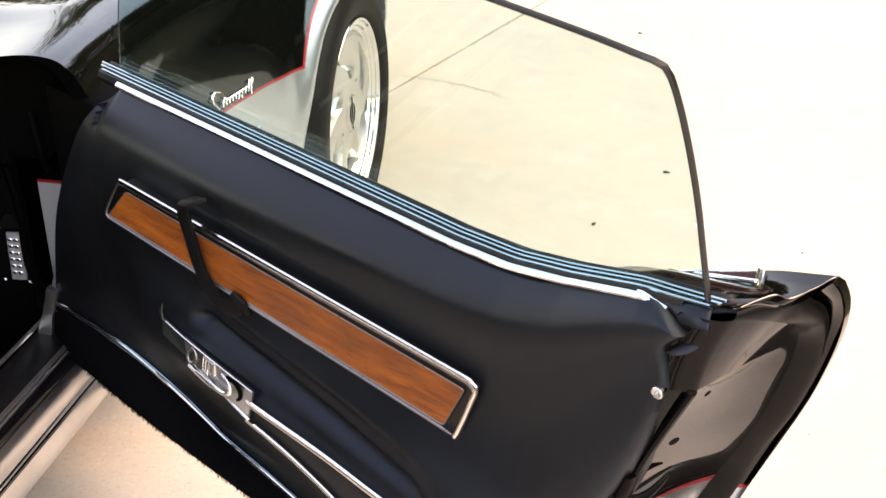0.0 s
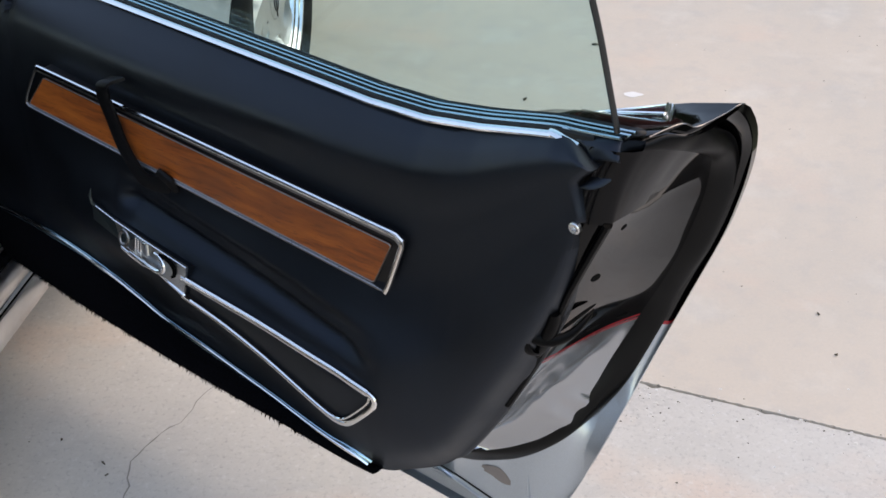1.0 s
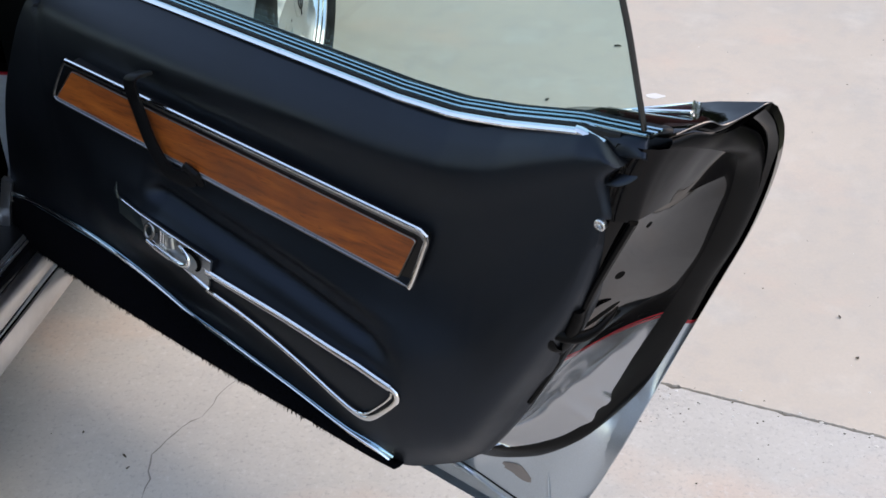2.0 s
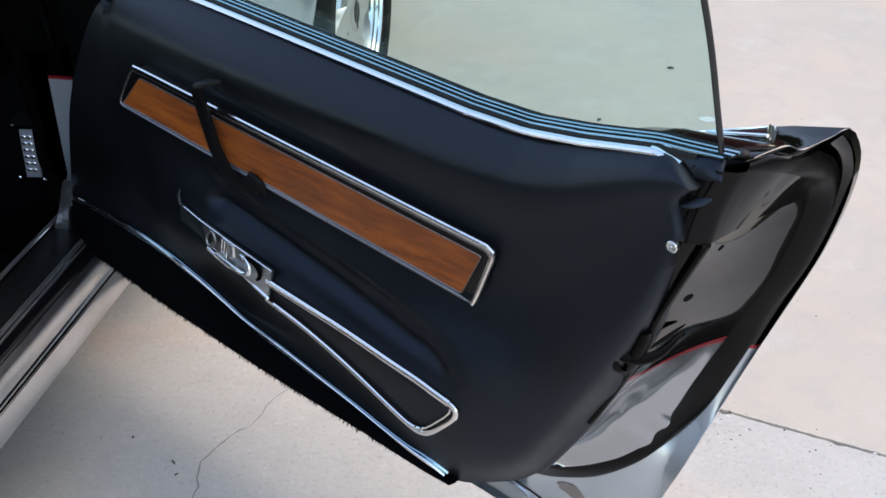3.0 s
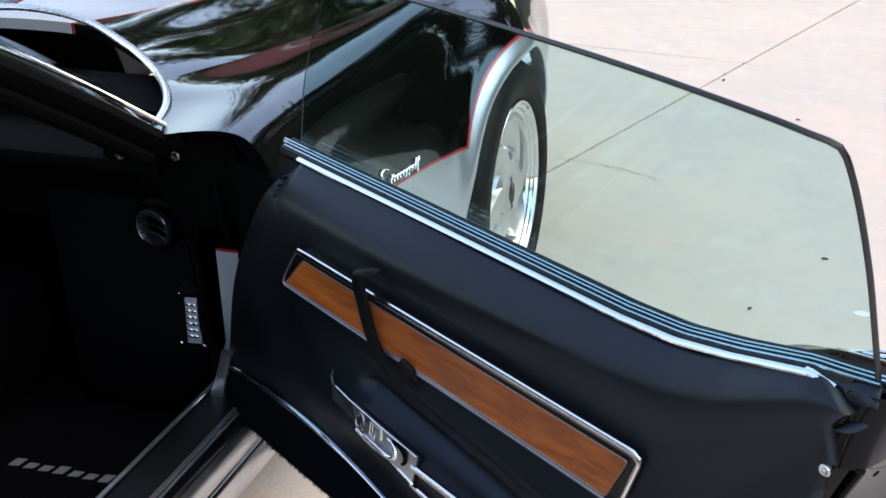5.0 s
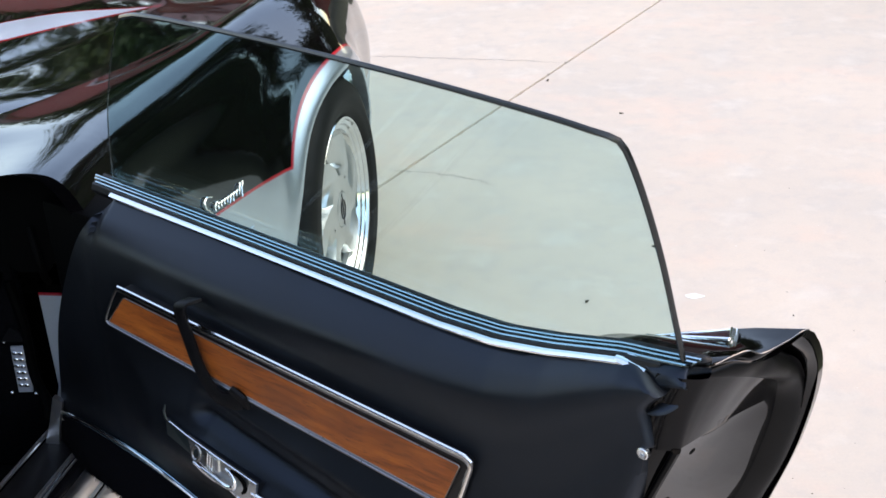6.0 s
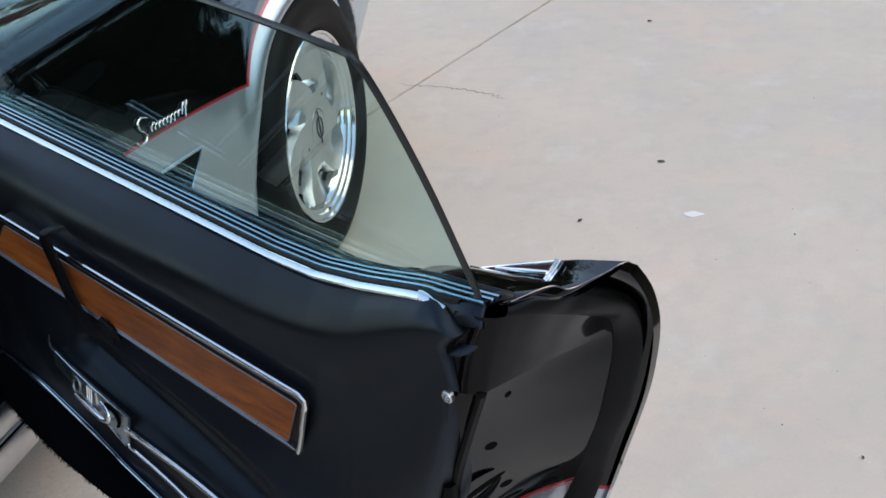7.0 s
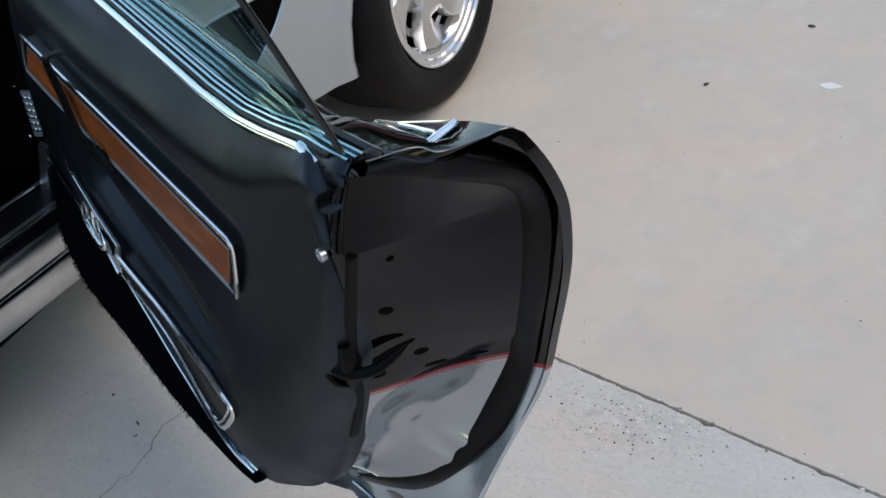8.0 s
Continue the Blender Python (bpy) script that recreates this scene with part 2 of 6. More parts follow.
def tyre_material():
    m = material("tyre_rubber", (0.012, 0.011, 0.011), 0.6, spec=0.22)
    n = Nodes(m)
    dust = n.noise(9.0, 5.0)
    n.set(Base_Color=n.mix(n.grey(dust, 0.4, 0.8), (0.0035, 0.0033, 0.0033), (0.010, 0.009, 0.0085)), Normal=n.bump(n.noise(90.0), 0.15, 0.002))
    return m


TYRE = tyre_material()
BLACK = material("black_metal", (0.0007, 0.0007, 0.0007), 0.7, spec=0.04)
DARK_GLOSS = material("dark_plastic", (0.008, 0.008, 0.009), 0.3)
PRINT = material("silver_print", (0.36, 0.36, 0.36), 0.6)
MAT_PRINT = material("grey_print", (0.13, 0.13, 0.13), 0.8)


# ---- mesh helpers ----
def part(name, bm, mat, parent=None, label="", smooth=True, angle=40):
    """Links a bmesh as one mesh object under a thing or a part."""
    me = bpy.data.meshes.new(name)
    bmesh.ops.recalc_face_normals(bm, faces=bm.faces)
    bm.to_mesh(me)
    bm.free()
    me.materials.append(mat)
    if smooth:
        me.shade_smooth()
        me.set_sharp_from_angle(angle=radians(angle))
    ob = new(name, me)
    ob.parent = parent
    if label:
        tagged(ob, label)
    return ob


def thing(name, label, category, kind="", group="", at=(0, 0, 0)):
    ob = new(name)
    ob.location = at
    return tagged(ob, label, category, group, kind)


def spline(pts, n):
    """Catmull-Rom through points, n samples, even in the points' own chord length."""
    p = np.array(pts, float)
    d = np.r_[0, np.cumsum(np.linalg.norm(np.diff(p, axis=0), axis=1))]
    out = []
    for s in np.linspace(0, d[-1], n):
        i = min(max(np.searchsorted(d, s) - 1, 0), len(p) - 2)
        u = (s - d[i]) / max(d[i + 1] - d[i], 1e-9)
        m0 = (p[i + 1] - p[max(i - 1, 0)]) / max(d[i + 1] - d[max(i - 1, 0)], 1e-9)
        m1 = (p[min(i + 2, len(p) - 1)] - p[i]) / max(d[min(i + 2, len(p) - 1)] - d[i], 1e-9)
        h = d[i + 1] - d[i]
        out.append((2 * u**3 - 3 * u**2 + 1) * p[i] + (u**3 - 2 * u**2 + u) * h * m0 + (-2 * u**3 + 3 * u**2) * p[i + 1] + (u**3 - u**2) * h * m1)
    return np.array(out)


def grid_mesh(g, bm=None, closed_u=False, closed_v=False, flip=False):
    """Faces over an array of points [rows, columns, 3]."""
    bm = bm or bmesh.new()
    r, c = len(g), len(g[0])
    v = [[bm.verts.new(tuple(g[i][j])) for j in range(c)] for i in range(r)]
    for i in range(r if closed_u else r - 1):
        for j in range(c if closed_v else c - 1):
            q = (v[i][j], v[(i + 1) % r][j], v[(i + 1) % r][(j + 1) % c], v[i][(j + 1) % c])
            bm.faces.new(q[::-1] if flip else q)
    return bm


def tube(path, radius, bm=None, sides=8, flat=1.0, normal=(0, -1, 0), closed=False):
    """A bar along a path; flat squeezes it along the normal; the radius may be a list."""
    bm = bm or bmesh.new()
    p = [Vector(q) for q in path]
    k = len(p)
    rings = []
    for i in range(k):
        a, b = p[(i - 1) % k if closed else max(i - 1, 0)], p[(i + 1) % k if closed else min(i + 1, k - 1)]
        t = (b - a).normalized()
        nrm = Vector(normal)
        nrm = (nrm - t * nrm.dot(t))
        nrm = nrm.normalized() if nrm.length > 1e-6 else t.orthogonal().normalized()
        side = t.cross(nrm)
        r = radius[i] if isinstance(radius, (list, tuple, np.ndarray)) else radius
        rings.append([bm.verts.new(p[i] + side * (r * math.cos(2 * math.pi * j / sides)) + nrm * (r * flat * math.sin(2 * math.pi * j / sides))) for j in range(sides)])
    for i in range(k if closed else k - 1):
        for j in range(sides):
            bm.faces.new((rings[i][j], rings[i][(j + 1) % sides], rings[(i + 1) % k][(j + 1) % sides], rings[(i + 1) % k][j]))
    if not closed:
        bm.faces.new(rings[0][::-1])
        bm.faces.new(rings[-1])
    return bm


def box(bm, lo, hi, bevel=0.0):
    m = Matrix.Translation([(a + b) / 2 for a, b in zip(lo, hi)]) @ Matrix.Diagonal([b - a for a, b in zip(lo, hi)] + [1])
    made = bmesh.ops.create_cube(bm, size=1, matrix=m)["verts"]
    if bevel:
        edges = {e for v in made for e in v.link_edges}
        bmesh.ops.bevel(bm, geom=list(edges), offset=bevel, segments=2, affect="EDGES", profile=0.5)
    return bm


def lathe(profile, sides=48, axis="X", bm=None):
    """Turns (along, radius) points round an axis through the origin."""
    g = []
    for a, r in profile:
        row = []
        for j in range(sides):
            c, s = r * math.cos(2 * math.pi * j / sides), r * math.sin(2 * math.pi * j / sides)
            row.append((a, c, s) if axis == "X" else (c, a, s) if axis == "Y" else (c, s, a))
        g.append(row)
    return grid_mesh(g, bm, closed_v=True)


def slab(outline, depth, bm=None):
    """A prism: an outline of points, given a depth vector."""
    bm = bm or bmesh.new()
    a = [bm.verts.new(tuple(p)) for p in outline]
    b = [bm.verts.new(tuple(Vector(p) + Vector(depth))) for p in outline]
    bm.faces.new(a)
    bm.faces.new(b[::-1])
    k = len(a)
    for i in range(k):
        bm.faces.new((a[i], b[i], b[(i + 1) % k], a[(i + 1) % k]))
    return bm

# ---- ground: concrete slabs on soil ----
A_DIR, B_DIR = Vector((math.cos(radians(-14.8)), math.sin(radians(-14.8)), 0)), Vector((math.cos(radians(68.4)), math.sin(radians(68.4)), 0))
A_AT, B_AT = Vector((1.43, -0.836, 0)), Vector((0.693, 0.83, 0))


def cross(i, j, far):
    """Where joint line i of one family meets line j of the other; far: how wide the last column is."""
    pa, pb = A_AT + B_DIR * (5.4 * i if i < 1 else 4.1), B_AT + A_DIR * (3.7 * j if j < 1 else far)
    d = pb - pa
    k = (d.x * B_DIR.y - d.y * B_DIR.x) / (A_DIR.x * B_DIR.y - A_DIR.y * B_DIR.x)
    return pa + A_DIR * k


def build_ground():
    # The sheet is unseen past the slabs, kept dark for the paint's reflections.
    bm = bmesh.new()
    bmesh.ops.create_circle(bm, cap_ends=True, segments=64, radius=900, matrix=Matrix.Translation((0, 0, -0.045)))
    ground = part("ground", bm, SOIL, smooth=False)
    tagged(ground, "pale concrete driveway slabs with dark lawn beyond", "ground", kind="structure")
    rnd = random.Random(4)
    for i in range(-2, 1):
        # Slab reach out of view is set by what the paint should mirror.
        far = 2.15 if i == 0 else 6.0
        for j in range(-2, 1):
            c = [cross(i, j, far), cross(i, j + 1, far), cross(i + 1, j + 1, far), cross(i + 1, j, far)]
            mid = sum(c, Vector()) / 4
            pts, k = [], 420
            for side_, (a, b) in enumerate(zip(c, c[1:] + c[:1])):
                wide = 0.0025 if (side_, j) in ((1, -1), (3, 0)) else 0.0
                inward = (mid - (a + b) / 2).normalized()
                for s in range(k):
                    chip = 0.0012 + abs(rnd.gauss(0, 0.0011)) + (rnd.uniform(0.002, 0.006) if rnd.random() < 0.03 else 0)
                    p = a.lerp(b, (s + 0.5) / k)
                    pts.append(p + inward * (chip + wide))
            bm = bmesh.new()
            top = [bm.verts.new((mid + (p - mid) * 0.9995).to_tuple()) for p in pts]
            edge = [bm.verts.new((p.x, p.y, -0.004)) for p in pts]
            low = [bm.verts.new((p.x, p.y, -0.044)) for p in pts]
            bm.faces.new(top)
            for u, v in ((top, edge), (edge, low)):
                for q in range(len(pts)):
                    bm.faces.new((u[q], v[q], v[(q + 1) % len(pts)], u[(q + 1) % len(pts)]))
            part("slab", bm, CONCRETE if i >= 0 else CONCRETE_GREY, ground, smooth=False)
    return ground


ground = build_ground()
CRACK = material("crack_shadow", (0.24, 0.225, 0.205), 0.95)


def crack(pts, width, seed):
    rnd = random.Random(seed)
    p = spline(pts, 40)
    bm = bmesh.new()
    rows = []
    for i, q in enumerate(p):
        t = p[min(i + 1, 39)] - p[max(i - 1, 0)]
        s = np.array((-t[1], t[0])) / np.linalg.norm(t)
        w = width * (0.35 + rnd.random()) * min(1, (i + 1) / 5, (40 - i) / 5)
        q = q + s * rnd.gauss(0, width * 1.2)
        rows.append([(*(q - s * w / 2), 0.0006), (*(q + s * w / 2), 0.0006)])
    part("crack", grid_mesh(rows, bm), CRACK, ground, "hairline crack in the concrete", smooth=False)


crack([(1.10, -0.86), (1.00, -0.93), (0.917, -1.007), (0.899, -1.085), (0.86, -1.14), (0.844, -1.212), (0.857, -1.277), (0.82, -1.5)], 0.0026, 1)
crack([(0.69, 0.99), (0.742, 0.977), (0.87, 0.952), (0.97, 0.92), (1.061, 0.864)], 0.004, 2)
crack([(0.2, 2.16), (0.54, 2.13), (0.882, 2.088), (1.133, 2.054), (1.19, 2.04)], 0.004, 3)

# ---- the car ----
car = thing("car", "black over silver sports coupe with its passenger door open", "car")

# half section of the body by station: hood gap, crest, shoulder, widest, lower, rocker
STATIONS = [
    (1.02, (0.33, 0.54), (0.50, 0.55), (0.58, 0.51), (0.62, 0.45), (0.60, 0.36), (0.53, 0.28)),
    (0.88, (0.44, 0.63), (0.60, 0.66), (0.66, 0.61), (0.70, 0.49), (0.69, 0.37), (0.63, 0.25)),
    (0.50, (0.54, 0.715), (0.68, 0.78), (0.74, 0.725), (0.775, 0.58), (0.775, 0.38), (0.72, 0.22)),
    (0.20, (0.555, 0.75), (0.695, 0.825), (0.785, 0.77), (0.832, 0.63), (0.832, 0.42), (0.775, 0.22)),
    (0.00, (0.55, 0.77), (0.70, 0.838), (0.80, 0.78), (0.856, 0.65), (0.856, 0.42), (0.83, 0.22)),
    (-0.30, (0.525, 0.795), (0.695, 0.833), (0.762, 0.710), (0.815, 0.540), (0.812, 0.40), (0.785, 0.22)),
    (-0.60, (0.468, 0.822), (0.685, 0.832), (0.735, 0.718), (0.772, 0.545), (0.756, 0.40), (0.715, 0.22)),
    (-0.80, (0.417, 0.838), (0.682, 0.842), (0.731, 0.728), (0.761, 0.56), (0.735, 0.40), (0.68, 0.22)),
    (-0.92, (0.480, 0.840), (0.684, 0.850), (0.736, 0.750), (0.758, 0.58), (0.725, 0.40), (0.67, 0.22)),
    (-1.06, (0.522, 0.842), (0.688, 0.856), (0.743, 0.775), (0.760, 0.60), (0.722, 0.40), (0.67, 0.22)),
    (-1.60, (0.560, 0.842), (0.70, 0.856), (0.775, 0.805), (0.785, 0.62), (0.750, 0.40), (0.67, 0.22)),
    (-2.10, (0.570, 0.87), (0.71, 0.885), (0.80, 0.83), (0.82, 0.63), (0.79, 0.40), (0.70, 0.22)),
    (-2.49, (0.570, 0.90), (0.72, 0.91), (0.83, 0.84), (0.868, 0.65), (0.868, 0.42), (0.79, 0.22)),
    (-3.00, (0.550, 0.89), (0.68, 0.90), (0.79, 0.83), (0.83, 0.63), (0.82, 0.42), (0.75, 0.26)),
    (-3.65, (0.480, 0.80), (0.57, 0.80), (0.66, 0.75), (0.70, 0.62), (0.69, 0.46), (0.62, 0.34)),
]
_ys = np.array([s[0] for s in STATIONS][::-1])
_fine = np.linspace(_ys[0], _ys[-1], 700)


def _along(values):
    v = np.array(values, float)[::-1]
    c = spline(np.c_[_ys, v], 900)
    return np.interp(_fine, c[:, 0], c[:, 1])


NS = 96
_ctrl = np.stack([np.stack([_along([s[k][a] for s in STATIONS]) for a in (0, 1)], -1) for k in range(1, 7)], 1)
SECTION = np.stack([spline(c, NS) for c in _ctrl[::4]])
_sy = _fine[::4]


def section(y, s):
    """(x, z) of the half body at y and share s from the hood gap (0) to the rocker (1)."""
    k = s * (NS - 1)
    j = min(int(k), NS - 2)
    i = min(max(np.searchsorted(_sy, y) - 1, 0), len(_sy) - 2)
    a = min(max((y - _sy[i]) / (_sy[i + 1] - _sy[i]), 0), 1)
    row = SECTION[i] * (1 - a) + SECTION[i + 1] * a
    return row[j] * (1 - (k - j)) + row[j + 1] * (k - j)


WHEELS = ((0.0, 0.32, 0.348), (-2.49, 0.33, 0.352))


def side_panel(name, y0, y1, rows, side=1, edge0=None, edge1=None, label=""):
    """A body side between two ends, each of which may depend on the height, with the wheel openings cut."""
    g = []
    for i in range(rows):
        row = []
        for j in range(NS):
            s = j / (NS - 1)
            za = section(y0, s)[1]
            zb = section(y1, s)[1]
            a, b = (edge0(za) if edge0 else y0), (edge1(zb) if edge1 else y1)
            y = a + (b - a) * i / (rows - 1)
            x, z = section(y, s)
            row.append([x, y, z])
        g.append(row)
    for row in g:
        for p in row:
            for wy, wz, wr in WHEELS:
                d = np.array((p[1] - wy, p[2] - wz))
                r = np.linalg.norm(d)
                p[0] += 0.019 * math.exp(-((r - wr - 0.010) / 0.030) ** 2) + 0.004 * math.exp(-((r - 0.42) / 0.05) ** 2)
            p[0] *= side
    # grid corners just inside a wheel opening move out to its edge
    rows_, cols_ = len(g), NS
    for wy, wz, wr in WHEELS:
        far = [[math.hypot(p[1] - wy, p[2] - wz) > wr for p in row] for row in g]
        for i in range(rows_):
            for j in range(cols_):
                if not far[i][j] and any(far[a][b] for a in range(max(i - 1, 0), min(i + 2, rows_)) for b in range(max(j - 1, 0), min(j + 2, cols_))):
                    p = g[i][j]
                    r = math.hypot(p[1] - wy, p[2] - wz)
                    p[1], p[2] = wy + (p[1] - wy) / r * wr, wz + (p[2] - wz) / r * wr
    bm = grid_mesh(g)
    dead = [f for f in bm.faces if any(all(math.hypot(v.co.y - wy, v.co.z - wz) < wr + 1e-4 for v in f.verts) for wy, wz, wr in WHEELS)]
    bmesh.ops.delete(bm, geom=dead, context="FACES")
    rim = [e for e in bm.edges if e.is_boundary]
    out = bmesh.ops.extrude_edge_only(bm, edges=rim)["geom"]
    for v in out:
        if isinstance(v, bmesh.types.BMVert):
            near = min(((math.hypot(v.co.y - wy, v.co.z - wz) - wr, wy, wz) for wy, wz, wr in WHEELS), key=lambda q: abs(q[0]))
            if abs(near[0]) < 0.004:
                v.co.x -= 0.03 * side
            elif v.co.z > 0.8 and abs(v.co.x) < 0.6:
                v.co.z -= 0.02
            else:
                v.co.x -= 0.025 * side
                v.co.z -= 0.004
    return part(name, bm, PAINT, car, label, angle=35)


def cut_front(z):
    t = min(max((z - 0.30) / 0.5, 0), 1)
    return -0.925 - 0.125 * t * t * (3 - 2 * t)


def cut_rear(z):
    t = min(max((z - 0.25) / 0.65, 0), 1)
    return -1.86 - 0.30 * t


fender = side_panel("front_fender", 1.02, -1.0, 220, 1, None, cut_front, "glossy black front fender, silver below a red pinstripe")
side_panel("rear_fender", -2.15, -3.65, 100, 1, cut_rear)
side_panel("front_fender", 1.02, -1.0, 100, -1, None, cut_front)
side_panel("rear_fender", -2.15, -3.65, 80, -1, cut_rear)
side_panel("closed_door", -0.985, -2.10, 60, -1, lambda z: cut_front(z) - 0.006, lambda z: cut_rear(z) + 0.006)


def hood_paint():
    m = material("hood_paint", (0.004, 0.0035, 0.004), 0.06, spec=1.0)
    n = Nodes(m)
    sep = n.add("ShaderNodeSeparateXYZ", Vector=n.coords())
    x, y = n.math("ABSOLUTE", sep.outputs[0]), sep.outputs[1]
    front = n.math("SUBTRACT", n.math("MULTIPLY_ADD", x, 1.46, -0.26), y)
    back = n.math("SUBTRACT", y, n.math("MULTIPLY_ADD", x, 3.54, -0.993))
    d = n.math("MINIMUM", n.math("MULTIPLY", front, 0.57), n.math("MULTIPLY", back, 0.27))
    inside = n.math("GREATER_THAN", d, 0.008)
    line = n.math("LESS_THAN", n.math("ABSOLUTE", n.math("SUBTRACT", d, 0.003)), 0.0028)
    flake = n.noise(900.0, 2.0)
    col = n.mix(inside, n.mix(n.noise(7.0, 5.0), (0.0012, 0.001, 0.0012), (0.003, 0.0025, 0.0025)), n.mix(flake, (0.42, 0.43, 0.45), (0.56, 0.57, 0.6)))
    # Specular Tint gives the hood's reflections a bluer sky colour.
    n.set(Base_Color=n.mix(line, col, (0.4, 0.02, 0.03)), Metallic=n.math("MULTIPLY", inside, 0.6), Roughness=n.math("MULTIPLY_ADD", inside, 0.3, 0.05), Coat_Weight=0.35,
          Specular_Tint=(0.80, 0.92, 1.0, 1), Normal=n.bump(n.noise(22.0, 3.0), 0.03, 0.001, n.bump(n.noise(8.0, 2.0), 0.12, 0.004)))
    return m


def smooth_step(a, b, x):
    t = min(max((x - a) / (b - a), 0), 1)
    return t * t * (3 - 2 * t)


def build_hood():
    g = []
    for i in range(70):
        row = []
        for j in range(81):
            s = j / 40 - 1
            back = -0.60 - 0.20 * abs(s) ** 2.2
            y = 0.86 + (back - 0.86) * i / 69
            xg, zg = section(y, 0.0)
            x = s * (xg - 0.004)
            z = zg + 0.022 * (1 - s * s) * smooth_step(0.9, 0.2, y) + 0.022 * smooth_step(0.66, 0.30, abs(s)) * smooth_step(0.85, 0.0, y) + 0.012 * smooth_step(-0.45, -0.75, y) * (1 - abs(s) ** 6)
            row.append((x, y, z - 0.002))
        g.append(row)
    bm = grid_mesh(g)
    rim = [e for e in bm.edges if e.is_boundary]
    for v in bmesh.ops.extrude_edge_only(bm, edges=rim)["geom"]:
        if isinstance(v, bmesh.types.BMVert):
            v.co.z -= 0.022
    return part("hood", bm, hood_paint(), car, "glossy black hood with a silver stripe edged in red", angle=40)


hood = build_hood()

# nose, cowl tray, firewall, floor and inner wells close the body; unseen floors also block light
def plain(name, lo, hi, mat, label="", bevel=0.01, parent=None):
    return part(name, box(bmesh.new(), lo, hi, bevel), mat, parent or car, label, angle=30)


def build_nose():
    g = []
    for i in range(9):
        row = []
        for j in range(41):
            s = j / 20 - 1
            z = 0.28 + (0.56 - 0.28) * i / 8
            bulge = 0.10 * math.sin(math.pi * min(1, (i + 1) / 9)) * (1 - abs(s) ** 2)
            row.append((0.60 * s * (1 - 0.06 * abs(i / 8 - 0.5)), 1.02 + bulge - 0.05 * abs(s) ** 3, z))
        g.append(row)
    g.append([(0.50 * (j / 20 - 1), 0.88, 0.635 if abs(j - 20) < 18 else 0.60) for j in range(41)])
    return part("nose", grid_mesh(g), PAINT, car)


build_nose()
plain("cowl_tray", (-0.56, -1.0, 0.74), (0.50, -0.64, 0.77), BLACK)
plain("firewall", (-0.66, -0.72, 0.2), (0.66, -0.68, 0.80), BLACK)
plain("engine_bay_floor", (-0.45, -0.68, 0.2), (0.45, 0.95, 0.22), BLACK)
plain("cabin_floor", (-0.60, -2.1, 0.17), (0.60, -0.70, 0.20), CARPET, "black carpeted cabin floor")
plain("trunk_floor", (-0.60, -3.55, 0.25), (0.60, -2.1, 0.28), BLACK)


def wheel_well(wy, wz, wr, side):
    g = []
    for x in (0.42, 0.55, 0.65, 0.70):
        g.append([(x * side, wy + (wr + 0.012) * math.cos(a), wz + (wr + 0.012) * math.sin(a)) for a in np.linspace(-0.35, math.pi + 0.35, 33)])
    bm = grid_mesh(g)
    bm.faces.new([bm.verts.new((0.42 * side, wy + (wr + 0.012) * math.cos(a), wz + (wr + 0.012) * math.sin(a))) for a in np.linspace(-0.35, math.pi + 0.35, 33)])
    part("wheel_well", bm, BLACK, car)


for wy, wz, wr in WHEELS:
    for side in (1, -1):
        wheel_well(wy, wz, wr, side)


